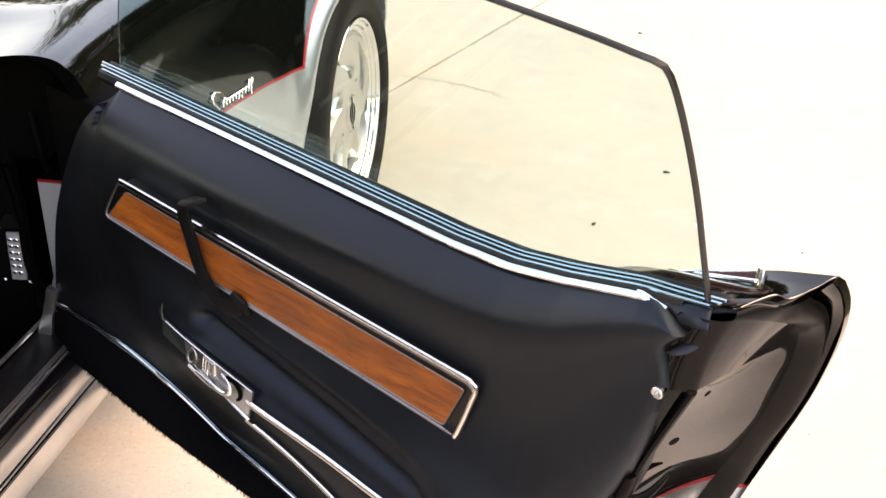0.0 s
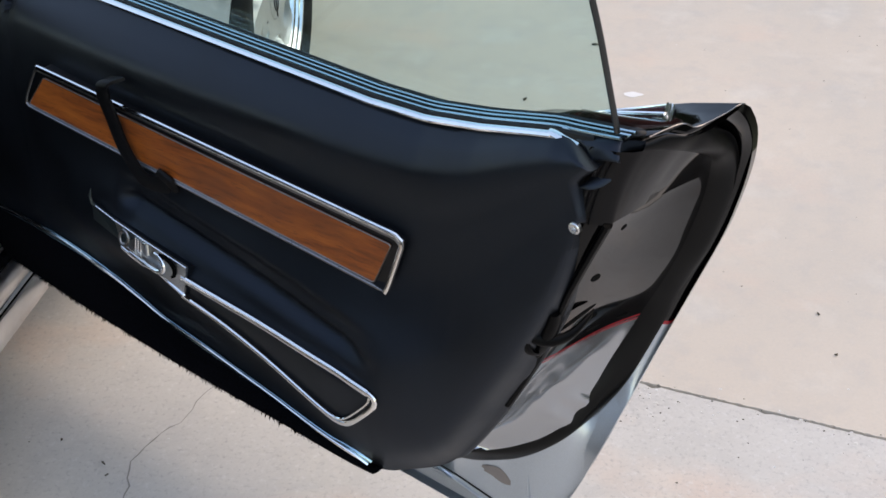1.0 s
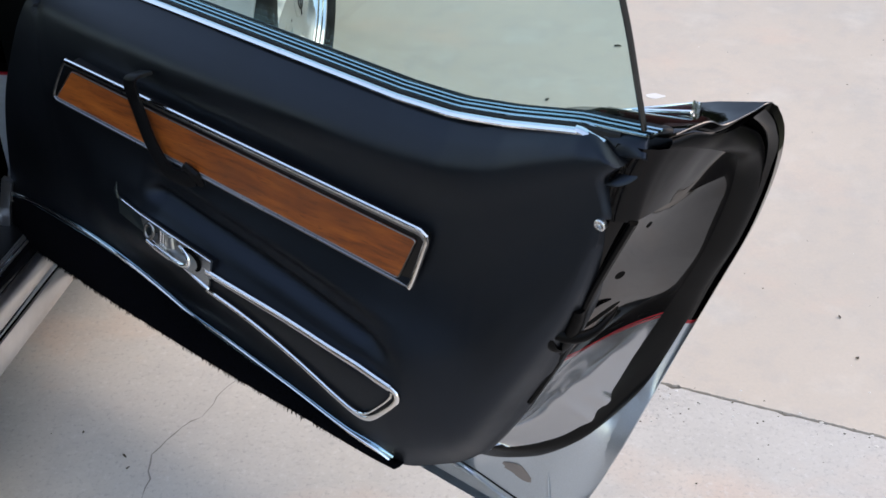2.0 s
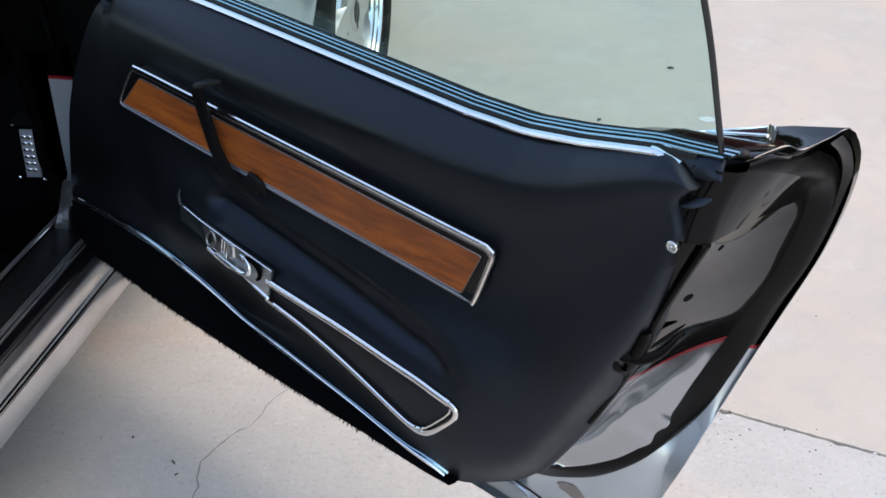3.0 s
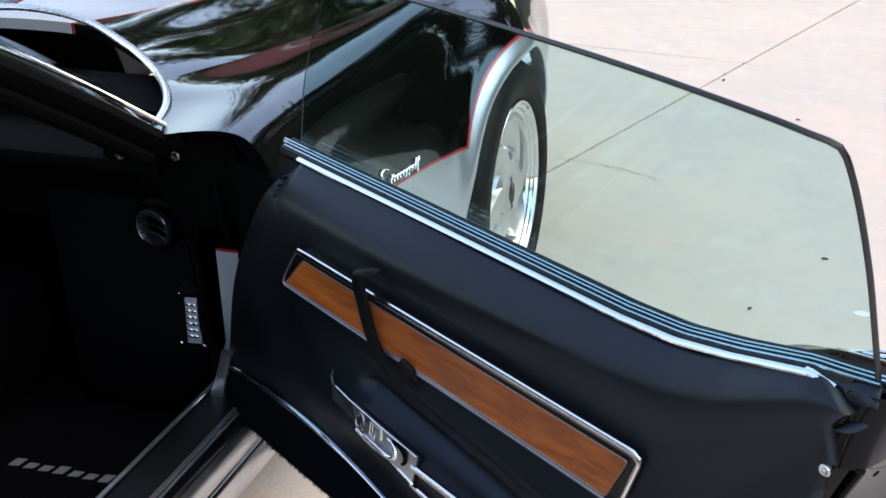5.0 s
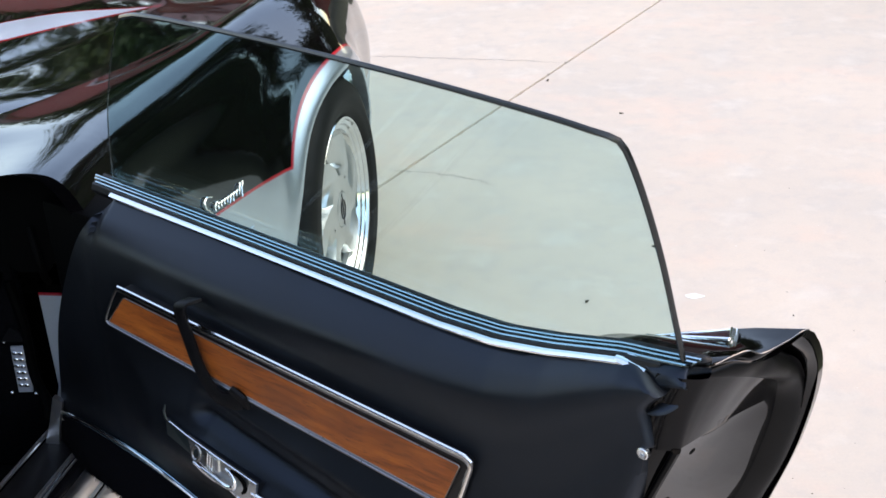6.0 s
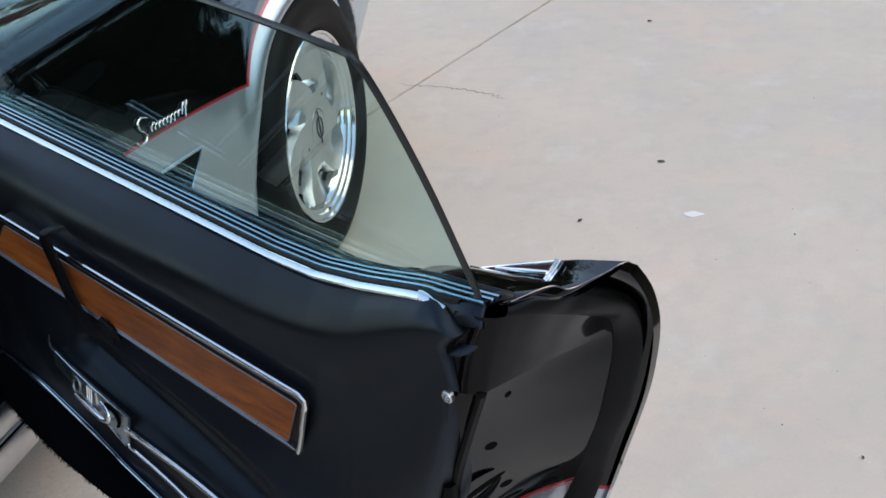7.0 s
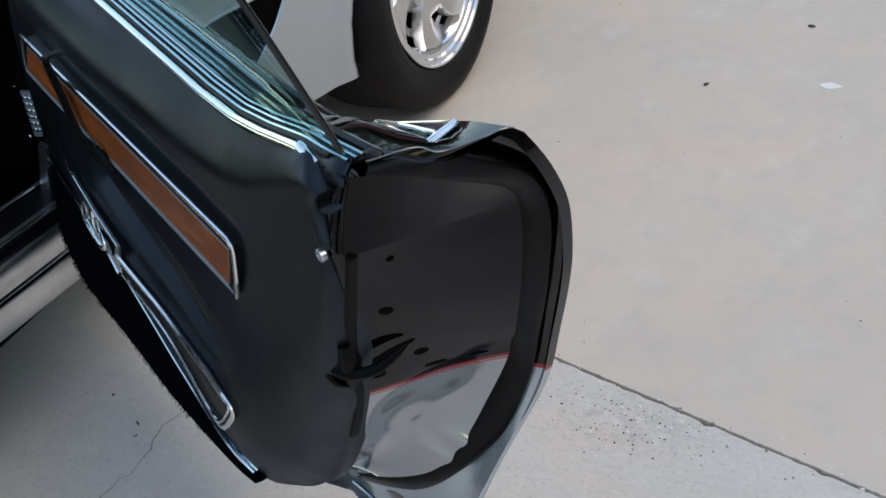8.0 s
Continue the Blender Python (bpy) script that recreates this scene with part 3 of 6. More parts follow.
# ---- wheels ----
def build_wheel(at, turn):
    """Directional alloy: a dished disc with slanted slots, a polished lip, a cap and a wide tyre."""
    bm = lathe([(-0.20, 0.205), (-0.20, 0.222), (-0.012, 0.222), (0.0, 0.2235), (0.003, 0.2215), (0.002, 0.217), (-0.004, 0.2145), (-0.006, 0.2055), (-0.012, 0.2025), (-0.014, 0.193), (-0.022, 0.190), (-0.03, 0.184)], 96)
    wheel = part("wheel", bm, POLISHED, car, "polished alloy wheel with slanted slots", angle=30)
    rows, blades, seg = [], 6, 240
    rad = [0.190, 0.189, 0.187, 0.184, 0.180, 0.176, 0.171, 0.165, 0.158, 0.150, 0.142, 0.134, 0.126, 0.118, 0.112, 0.106, 0.101, 0.085, 0.060, 0.0445]
    for r in rad:
        face = -0.009 - 0.012 * smooth_step(0.180, 0.190, r) - 0.004 * smooth_step(0.11, 0.17, r)
        inside = smooth_step(0.094, 0.112, r) * smooth_step(0.1895, 0.180, r)
        rows.append([])
        for j in range(seg):
            a = 2 * math.pi * j / seg + (r - 0.12) * 5.5
            w = (j / seg * blades) % 1.0
            ramp = smooth_step(0.02, 0.62, w) * (1 - smooth_step(0.66, 0.69, w))
            rows[-1].append((face - 0.031 * ramp * inside, r * math.cos(a), r * math.sin(a)))
    bm = grid_mesh(rows, closed_v=True)
    bm.faces.index_update()
    dead = []
    for f in bm.faces:
        i, j = divmod(f.index, seg)
        w = (j / seg * blades) % 1.0
        if (10 <= i <= 13 and 0.44 < w < 0.655) or (4 <= i <= 7 and 0.48 < w < 0.655):
            dead.append(f)
    bmesh.ops.delete(bm, geom=dead, context="FACES")
    rim = [e for e in bm.edges if e.is_boundary]
    for v in bmesh.ops.extrude_edge_only(bm, edges=rim)["geom"]:
        if isinstance(v, bmesh.types.BMVert):
            v.co.x -= 0.010
    part("wheel_face", bm, WHEEL_ALLOY, wheel, "satin alloy wheel face with slanted blades", angle=24)
    part("brake_disc", lathe([(-0.10, 0.05), (-0.10, 0.16), (-0.11, 0.165), (-0.12, 0.16), (-0.12, 0.05)], 40), BLACK, wheel)
    bm = lathe([(-0.012, 0.0435), (-0.0092, 0.0435), (-0.0082, 0.0425), (-0.0072, 0.034), (-0.0068, 0.020), (-0.0066, 0.0005)], 48)
    part("centre_cap", bm, WHEEL_ALLOY, wheel, "flush round alloy centre cap")
    bm = bmesh.new()
    ring = [(-0.0058, 0.017 * math.cos(a), 0.025 * math.sin(a)) for a in np.linspace(0, 2 * math.pi, 28, endpoint=False)]
    tube(ring, 0.0014, bm, 6, normal=(1, 0, 0), closed=True)
    slab([(-0.0075, -0.0028, 0.0), (-0.0075, 0.0, -0.040), (-0.0075, 0.0028, 0.0), (-0.0075, 0.0, 0.040)], (0.0025, 0, 0), bm)
    part("emblem", bm, DARK_GLOSS, wheel, "dark oval emblem on the cap", smooth=False)
    for a in (0.9, 3.4):
        bm = lathe([(-0.010, 0.0035), (-0.0086, 0.0035), (-0.0086, 0.0003)], 12)
        dot = part("valve_hole", bm, BLACK, wheel)
        dot.location = (0.0, 0.080 * math.cos(a), 0.080 * math.sin(a))
    prof = [(-0.215, 0.215), (-0.232, 0.240), (-0.236, 0.275), (-0.225, 0.305), (-0.205, 0.319), (-0.18, 0.3235), (-0.11, 0.325), (-0.04, 0.3235), (-0.018, 0.319),
            (0.001, 0.306), (0.010, 0.285), (0.013, 0.266), (0.011, 0.262), (0.012, 0.250), (0.006, 0.236), (-0.002, 0.226), (-0.012, 0.218)]
    bm = lathe(prof, 96)
    for v in bm.verts:
        r = math.hypot(v.co.y, v.co.z)
        if v.co.z < -0.30:
            v.co.z = max(v.co.z, -0.3195)
        if r > 0.315:
            k = int((math.atan2(v.co.z, v.co.y) + math.pi) / (2 * math.pi) * 96)
            if k % 2 == 0:
                v.co.y *= 0.993
                v.co.z *= 0.993
    part("tyre", bm, TYRE, wheel, "wide black tyre", angle=50)
    wheel.matrix_basis = Matrix.Translation(at) @ pose(0, 0, 0, 0, 0, turn)
    return wheel


build_wheel((0.838, -0.006, 0.320), 0)
build_wheel((0.840, -2.49, 0.320), 0)
build_wheel((-0.838, 0.0, 0.320), 180)
build_wheel((-0.840, -2.49, 0.320), 180)

# ---- the open door: u along it from the hinge, v towards the cabin, z up ----
DOOR_U = Vector((0.8766, -0.4813, 0))
DOOR_AT = Matrix(((DOOR_U.x, -DOOR_U.y, 0, 0.634), (DOOR_U.y, DOOR_U.x, 0, -0.94), (0, 0, 1, 0), (0, 0, 0, 1)))


def D(u, v, z):
    return (u, -v, z)


LEFT = [(0.0, 0.30), (0.0, 0.36), (0.003, 0.407), (0.020, 0.458), (0.060, 0.59), (0.120, 0.70), (0.190, 0.805), (0.222, 0.836)]
RIGHT = [(0.945, 0.351), (0.980, 0.364), (1.004, 0.386), (1.041, 0.450), (1.071, 0.510), (1.096, 0.562), (1.126, 0.633), (1.146, 0.690), (1.162, 0.748), (1.171, 0.797), (1.164, 0.826), (1.160, 0.846), (1.178, 0.868)]
BOTTOM = [(0.0, 0.30), (0.1, 0.300), (0.3, 0.301), (0.5, 0.306), (0.7, 0.320), (0.86, 0.331), (0.91, 0.338), (0.945, 0.351)]
TOP = [(0.222, 0.836), (0.45, 0.838), (0.67, 0.835), (0.865, 0.834), (0.955, 0.838), (1.03, 0.853), (1.09, 0.874), (1.13, 0.885), (1.178, 0.868)]
PANEL_U = [0.0, 0.2, 0.45, 0.7, 0.9, 1.05, 1.2]
PANEL_H = [0.0, 0.1, 0.2, 0.38, 0.50, 0.60, 0.76, 0.90, 0.955, 0.986, 1.0]
PANEL_V = [
    (0.075, 0.095, 0.115, 0.140, 0.150, 0.096, 0.106),
    (0.082, 0.103, 0.123, 0.150, 0.166, 0.130, 0.112),
    (0.083, 0.106, 0.128, 0.154, 0.170, 0.136, 0.113),
    (0.083, 0.108, 0.152, 0.158, 0.162, 0.130, 0.114),
    (0.081, 0.106, 0.131, 0.132, 0.132, 0.122, 0.115),
    (0.079, 0.103, 0.113, 0.113, 0.115, 0.117, 0.116),
    (0.075, 0.098, 0.108, 0.108, 0.111, 0.117, 0.117),
    (0.070, 0.089, 0.106, 0.113, 0.117, 0.119, 0.117),
    (0.058, 0.072, 0.084, 0.095, 0.102, 0.108, 0.110),
    (0.042, 0.053, 0.065, 0.079, 0.089, 0.096, 0.102),
    (0.035, 0.045, 0.058, 0.072, 0.083, 0.091, 0.098),
]
_pu, _ph = np.linspace(0, 1.2, 61), np.linspace(0, 1, 81)
_rows = np.array([np.interp(_pu, *spline(np.c_[PANEL_U, r], 200).T) for r in PANEL_V])
_table = np.array([np.interp(_ph, *spline(np.c_[PANEL_H, c], 300).T) for c in _rows.T]).T
_lowline = np.array(BOTTOM + RIGHT[1:10])
_topline = np.array([(0.0, 0.42), (0.018, 0.47), (0.052, 0.60), (0.105, 0.71), (0.165, 0.805)] + TOP[:-1] + [(1.2, 0.885)])


def panel_v(u, z):
    """How far the door card stands towards the cabin at (u, z)."""
    lo, hi = np.interp(u, _lowline[:, 0], _lowline[:, 1]), 0.836 if u < 0.2 else np.interp(u, _topline[:, 0], _topline[:, 1])
    h = min(max((z - lo) / max(hi - lo, 0.02), 0), 1) * 80
    k = min(max(u / 1.2, 0), 1) * 60
    i, j = min(int(h), 79), min(int(k), 59)
    a, b = h - i, k - j
    v = (_table[i, j] * (1 - a) + _table[i + 1, j] * a) * (1 - b) + (_table[i, j + 1] * (1 - a) + _table[i + 1, j + 1] * a) * b
    # hand scoop above the armrest, with two soft flutes
    t = (u - 0.43) / 0.48
    if -0.05 < t < 1.05:
        across = z - (0.580 - 0.062 * t)
        wide = 0.044
        if abs(across) < wide:
            fade = smooth_step(-0.03, 0.06, t) * smooth_step(1.03, 0.86, t)
            v -= fade * (0.020 * (1 - (across / wide) ** 2) ** 2 + 0.0050 * math.cos(across * 2 * math.pi / 0.032) * (1 - abs(across) / wide))
    return v


def coons(left, right, bottom, top, rows, cols):
    l, r, b, t = spline(left, rows), spline(right, rows), spline(bottom, cols), spline(top, cols)
    s, q = np.linspace(0, 1, cols)[None, :, None], np.linspace(0, 1, rows)[:, None, None]
    return (1 - s) * l[:, None] + s * r[:, None] + (1 - q) * b[None] + q * t[None] - (
        (1 - s) * (1 - q) * b[0] + s * (1 - q) * b[-1] + (1 - s) * q * t[0] + s * q * t[-1])


# outer skin
SKIN = [(0.058, -0.004), (0.02, -0.010), (-0.012, -0.006), (-0.037, 0.001), (-0.056, -0.027), (-0.075, -0.065), (-0.089, -0.100), (-0.097, -0.138), (-0.103, -0.192), (-0.105, -0.287), (-0.100, -0.385), (-0.050, -0.472), (-0.019, -0.537), (-0.004, -0.612), (0.026, -0.702)]
SKIN_REAR = [1.205, 1.240, 1.256, 1.2675, 1.2745, 1.2705, 1.2625, 1.2525, 1.2365, 1.2025, 1.1695, 1.1485, 1.1305, 1.1035, 1.0545]
SKIN_FRONT = [0.165, 0.14, 0.12, 0.112, 0.105, 0.095, 0.085, 0.07, 0.05, 0.02, 0.005, -0.005, -0.01, -0.015, -0.015]


def belt_z(u):
    return float(np.interp(u, [0.1, 0.45, 0.87, 0.955, 1.03, 1.12, 1.21, 1.28], [0.847, 0.847, 0.846, 0.851, 0.865, 0.887, 0.897, 0.899]))


def shoulder_drop(u):
    """How far the outer shoulder of the door lies below its belt."""
    return float(np.interp(u, [0.9, 1.0, 1.074, 1.15, 1.191, 1.268], [0.070, 0.062, 0.050, 0.031, 0.020, 0.0]))


def trim_v(u):
    return float(np.interp(u, [0.1, 0.22, 1.15], [0.038, 0.045, 0.096]))


def build_door():
    prof = spline(np.c_[SKIN, SKIN_REAR, SKIN_FRONT], 60)
    g = []
    for v, dz, ur, uf in prof:
        row = []
        for k in range(61):
            u = uf + (ur - uf) * k / 60
            top = smooth_step(-0.45, 0.0, dz)
            z = 0.897 + dz + (belt_z(u) - 0.897 - max(0.040 * smooth_step(1.12, 0.92, u), shoulder_drop(u) * smooth_step(0.03, -0.03, v))) * top
            inner = trim_v(u) - 0.034
            vv = v if v < -0.03 else inner + (v - 0.058) / 0.088 * (inner + 0.03)
            row.append(D(u, vv - 0.008 * (1 - k / 60), z))
        g.append(row)
    bm = grid_mesh(g)
    rim = [e for e in bm.edges if e.is_boundary]
    for v in bmesh.ops.extrude_edge_only(bm, edges=rim)["geom"]:
        if isinstance(v, bmesh.types.BMVert):
            v.co.y -= 0.012
            v.co.z -= 0.003
    door = part("door", bm, DOOR_PAINT, car, "open passenger door, black over silver with a red pinstripe", angle=40)
    door.matrix_basis = DOOR_AT
    return door


door = build_door()


def dpart(name, bm, mat, label="", **kw):
    return part(name, bm, mat, door, label, **kw)


def build_card():
    g = coons(LEFT, RIGHT, BOTTOM, TOP, 150, 210)
    pts = [[D(p[0], panel_v(*p), p[1]) for p in row] for row in g]
    bm = grid_mesh(pts)
    rim = [e for e in bm.edges if e.is_boundary]
    for step in (0.003, 0.006, 0.014):
        geom = bmesh.ops.extrude_edge_only(bm, edges=rim)["geom"]
        rim = [e for e in geom if isinstance(e, bmesh.types.BMEdge) and all(len(f.verts) and True for f in e.link_faces) and e.is_boundary]
        for v in geom:
            if isinstance(v, bmesh.types.BMVert):
                v.co.y += step * (0.25 + 0.75 * smooth_step(0.15, 0.40, v.co.x))
                if step < 0.01 and v.co.x > 1.0:
                    v.co.x += 0.004 - 0.002 * (step > 0.005)
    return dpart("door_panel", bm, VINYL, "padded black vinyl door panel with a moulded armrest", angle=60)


build_card()

# jamb at the free edge: a pressed panel, a rubber strip round it and the hem of the outer skin
# stations from the foot, up the free edge and over to the window: strip inside, strip outside, skin edge
EDGE = [
    ((0.984, 0.064, 0.345), (0.950, 0.052, 0.307), (0.905, 0.045, 0.262)),
    ((0.995, 0.050, 0.342), (0.975, 0.038, 0.303), (0.930, 0.034, 0.240)),
    ((1.013, 0.036, 0.344), (1.010, 0.019, 0.308), (1.000, 0.030, 0.212)),
    ((1.034, 0.023, 0.352), (1.035, 0.011, 0.322), (1.055, 0.026, 0.195)),
    ((1.062, 0.009, 0.370), (1.062, 0.003, 0.345), (1.078, 0.013, 0.225)),
    ((1.087, -0.006, 0.398), (1.087, -0.009, 0.371), (1.104, -0.004, 0.285)),
    ((1.106, -0.030, 0.440), (1.111, -0.036, 0.400), (1.131, -0.019, 0.360)),
    ((1.123, -0.055, 0.491), (1.139, -0.060, 0.447), (1.149, -0.050, 0.425)),
    ((1.147, -0.074, 0.556), (1.168, -0.083, 0.530), (1.170, -0.100, 0.512)),
    ((1.172, -0.072, 0.612), (1.194, -0.085, 0.607), (1.203, -0.105, 0.610)),
    ((1.193, -0.068, 0.664), (1.220, -0.081, 0.668), (1.223, -0.104, 0.665)),
    ((1.207, -0.066, 0.707), (1.234, -0.079, 0.710), (1.237, -0.103, 0.705)),
    ((1.220, -0.063, 0.754), (1.246, -0.078, 0.755), (1.253, -0.097, 0.759)),
    ((1.227, -0.059, 0.792), (1.251, -0.077, 0.797), (1.263, -0.089, 0.797)),
    ((1.234, -0.045, 0.818), (1.253, -0.066, 0.832), (1.271, -0.075, 0.832)),
    ((1.240, -0.020, 0.838), (1.254, -0.040, 0.860), (1.275, -0.056, 0.870)),
    ((1.242, 0.010, 0.856), (1.251, -0.005, 0.881), (1.268, -0.037, 0.898)),
    ((1.239, 0.030, 0.867), (1.248, 0.012, 0.886), (1.260, -0.005, 0.898)),
    ((1.236, 0.050, 0.877), (1.243, 0.038, 0.890), (1.248, 0.026, 0.8955)),
    ((1.229, 0.068, 0.884), (1.232, 0.058, 0.898), (1.238, 0.043, 0.9035)),
    ((1.220, 0.085, 0.888), (1.218, 0.078, 0.897), (1.224, 0.080, 0.9020)),
]
INNER = [(0.984, 0.080, 0.362), (1.045, 0.086, 0.453), (1.099, 0.083, 0.562), (1.128, 0.090, 0.633), (1.148, 0.096, 0.688), (1.172, 0.098, 0.746), (1.197, 0.100, 0.803)]


def by_station(k, n):
    """One of the three edge lines, with the same share of points between any two stations."""
    p = np.array([row[k] for row in EDGE])
    out = []
    for q in np.linspace(0, len(p) - 1, n):
        i = min(int(q), len(p) - 2)
        u = q - i
        p0, p1, p2, p3 = p[max(i - 1, 0)], p[i], p[i + 1], p[min(i + 2, len(p) - 1)]
        out.append(0.5 * (2 * p1 + (p2 - p0) * u + (2 * p0 - 5 * p1 + 4 * p2 - p3) * u * u + (3 * p1 - p0 - 3 * p2 + p3) * u ** 3))
    return np.array(out)


PER = 8
LINE_IN, LINE_OUT, LINE_SKIN = (by_station(k, 20 * PER + 1) for k in range(3))
PANEL_TOP = 13 * PER


def panel_point(i, t):
    """The pressed panel: flat beside the card, curling up to the strip, with two shallow dents in its foot."""
    p = JAMB_IN[i] * (1 - t) + LINE_IN[i] * t
    low = smooth_step(0.60, 0.44, p[2])
    u = p[0] - (0.004 + 0.020 * low) * math.sin(math.pi * t ** 1.4)
    for v0, z0, h, wide in ((0.045, 0.500, -0.0060, 0.028), (-0.030, 0.500, -0.004, 0.020), (0.010, 0.455, -0.0040, 0.012)):
        u += h * math.exp(-((p[1] - v0) ** 2 + 0.6 * (p[2] - z0) ** 2) / wide ** 2)
    for v0, z0 in ((-0.021, 0.428), (0.001, 0.407)):
        dv, dz = p[1] - v0, p[2] - z0
        u += 0.0075 * math.exp(-((0.6 * dv + 0.8 * dz) / 0.020) ** 2 - ((0.8 * dv - 0.6 * dz) / 0.0085) ** 2)
    return np.array((u, p[1], p[2]))


JAMB_IN = spline(INNER, PANEL_TOP + 1)


def build_jamb():
    g = []
    for i in range(PANEL_TOP + 1):
        a = panel_point(i, 0.0)
        high = smooth_step(0.70, 0.80, a[2])
        row = [D(a[0] - 0.040, a[1] + 0.006 + 0.007 * high, a[2]), D(a[0] - 0.004 - 0.018 * high, a[1] + 0.002 + 0.010 * high, a[2])]
        row += [D(*panel_point(i, t)) for t in np.linspace(0, 1, 29)]
        e = LINE_IN[i]
        row.append(D(e[0] - 0.012, e[1] - 0.006, e[2]))
        g.append(row)
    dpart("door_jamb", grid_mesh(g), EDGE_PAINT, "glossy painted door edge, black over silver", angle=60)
    # upper facet, leaning away above a crease, rounded towards the card
    MARGIN = ((-0.050, 0.013, -0.004), (-0.022, 0.012, -0.002), (-0.006, 0.007, 0.0))
    g = []
    for k in range(-3, 31):
        t = max(k, 0) / 30
        low = panel_point(PANEL_TOP, t)
        top = LINE_IN[len(LINE_IN) - 1 - int(round(t * (len(LINE_IN) - 1 - PANEL_TOP)))]
        shift = np.array(MARGIN[k + 3] if k < 0 else (0.0, 0.0, 0.0))
        g.append([D(*(low * (1 - q) + top * q + shift - np.array((0.004 * math.sin(math.pi * q) * (1 - t), 0, 0)))) for q in np.linspace(0, 1, 9)])
    bm = grid_mesh(g)
    bmesh.ops.remove_doubles(bm, verts=bm.verts, dist=0.0001)
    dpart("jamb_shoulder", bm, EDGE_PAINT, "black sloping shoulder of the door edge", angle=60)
    # rubber strip with a soft crest
    g = []
    last = len(LINE_IN) - 1
    for i in range(last + 1):
        a, b = LINE_IN[i], LINE_OUT[i]
        flat = smooth_step(15 * PER, 17 * PER, i)
        thin = 0.35 + 0.65 * smooth_step(0, 2.5 * PER, i)
        row = []
        for t, lift in ((-0.08, -0.010), (0.0, 0.0), (0.10, 0.0055), (0.28, 0.0085), (0.50, 0.0085), (0.72, 0.0065), (0.90, 0.0030), (1.0, -0.001), (1.05, -0.014)):
            p = a * (1 - t) + b * t
            row.append(D(p[0] + lift * (1 - 0.75 * flat) * thin, p[1], p[2] + 0.25 * lift * flat))
        g.append(row)
    dpart("weatherstrip", grid_mesh(g), STRIP_RUBBER, "black rubber weatherstrip round the door edge", angle=60)
    # hem of the outer skin, with a groove beside the strip
    g = []
    for i in range(last + 1):
        b, c = LINE_OUT[i], LINE_SKIN[i]
        deep = 0.012 * smooth_step(6 * PER, 8 * PER, i) * smooth_step(17.5 * PER, 15 * PER, i)
        foot = smooth_step(6.5 * PER, 4.5 * PER, i)
        row = []
        for t, sink in ((0.0, 1.3), (0.22, 1.0), (0.42, 0.25), (0.62, 0.0), (0.82, 0.0), (0.95, 0.0), (1.0, 0.12)):
            p = b * (1 - t) + c * t
            row.append(D(p[0] - deep * sink - 0.006 * (sink > 1) - 0.006 * foot * math.sin(math.pi * t), p[1], p[2]))
        g.append(row)
    dpart("skin_hem", grid_mesh(g), DOOR_PAINT, "rolled hem of the outer door skin, silver at its foot", angle=75)


build_jamb()

# Black bar added as the shade in the gap between card and jamb.
dpart("gap_seal", tube([D(p[0] - 0.001, p[1] + 0.003, p[2]) for p in JAMB_IN[int(0.30 * PANEL_TOP):]], 0.0065, sides=8, flat=0.7, normal=(1, 0, 0)), LATCH_BLACK, "black bar standing in for the shaded gap beside the door panel")


def on_jamb(z, t):
    """A place on the pressed panel, at a share of the way out, its normal and the way up it."""
    i = min(range(2, PANEL_TOP - 1), key=lambda k: abs(panel_point(k, t)[2] - z))
    q = Vector(D(*panel_point(i, t)))
    along = Vector(D(*(panel_point(i + 2, t) - panel_point(i - 2, t))))
    out = Vector(D(*(panel_point(i, t + 0.02) - panel_point(i, t - 0.02))))
    nrm = along.cross(out).normalized()
    return q, (nrm if nrm.x > 0 else -nrm), along.normalized()


def jamb_spot(name, z, t, length, width, turn, mat, label, proud=0.0004):
    q, nrm, along = on_jamb(z, t)
    side = nrm.cross(along)
    a = along * math.cos(turn) + side * math.sin(turn)
    b = nrm.cross(a)
    pts = [q + nrm * proud + a * (length * math.cos(k)) + b * (width * math.sin(k)) for k in np.linspace(0, 2 * math.pi, 16, endpoint=False)]
    return dpart(name, slab(pts, nrm * -0.008), mat, label)


jamb_spot("bolt_hole", 0.779, 0.21, 0.0042, 0.004, 0, BLACK, "small dark bolt hole")
jamb_spot("bolt_hole", 0.701, 0.19, 0.0085, 0.006, 1.0, BLACK, "dark oval hole")
jamb_spot("latch_slot", 0.630, 0.20, 0.029, 0.0062, 1.95, BLACK, "dark latch slot")
jamb_spot("bolt_hole", 0.612, 0.40, 0.0085, 0.006, 1.4, BLACK, "dark oval hole")
jamb_spot("bolt_hole", 0.594, 0.12, 0.009, 0.006, 1.4, BLACK, "dark oval hole")
jamb_spot("bolt_hole", 0.576, 0.52, 0.013, 0.0032, 1.66, BLACK, "thin dark slot")
jamb_spot("bolt_hole", 0.570, 0.80, 0.011, 0.0032, 1.66, BLACK, "thin dark slot")
jamb_spot("jamb_screw", 0.366, 0.10, 0.005, 0.004, 0, ALLOY, "small bright screw at the foot of the door edge", 0.002)

# drain slot, rib and folded rim in the silver foot of the hem
def on_hem(k, t, lift=0.0):
    i = int(round(k * PER))
    p = LINE_OUT[i] * (1 - t) + LINE_SKIN[i] * t
    foot = smooth_step(6.5 * PER, 4.5 * PER, i)
    return Vector(D(p[0] - 0.006 * foot * math.sin(math.pi * t) + lift, p[1], p[2] + lift * 0.3))


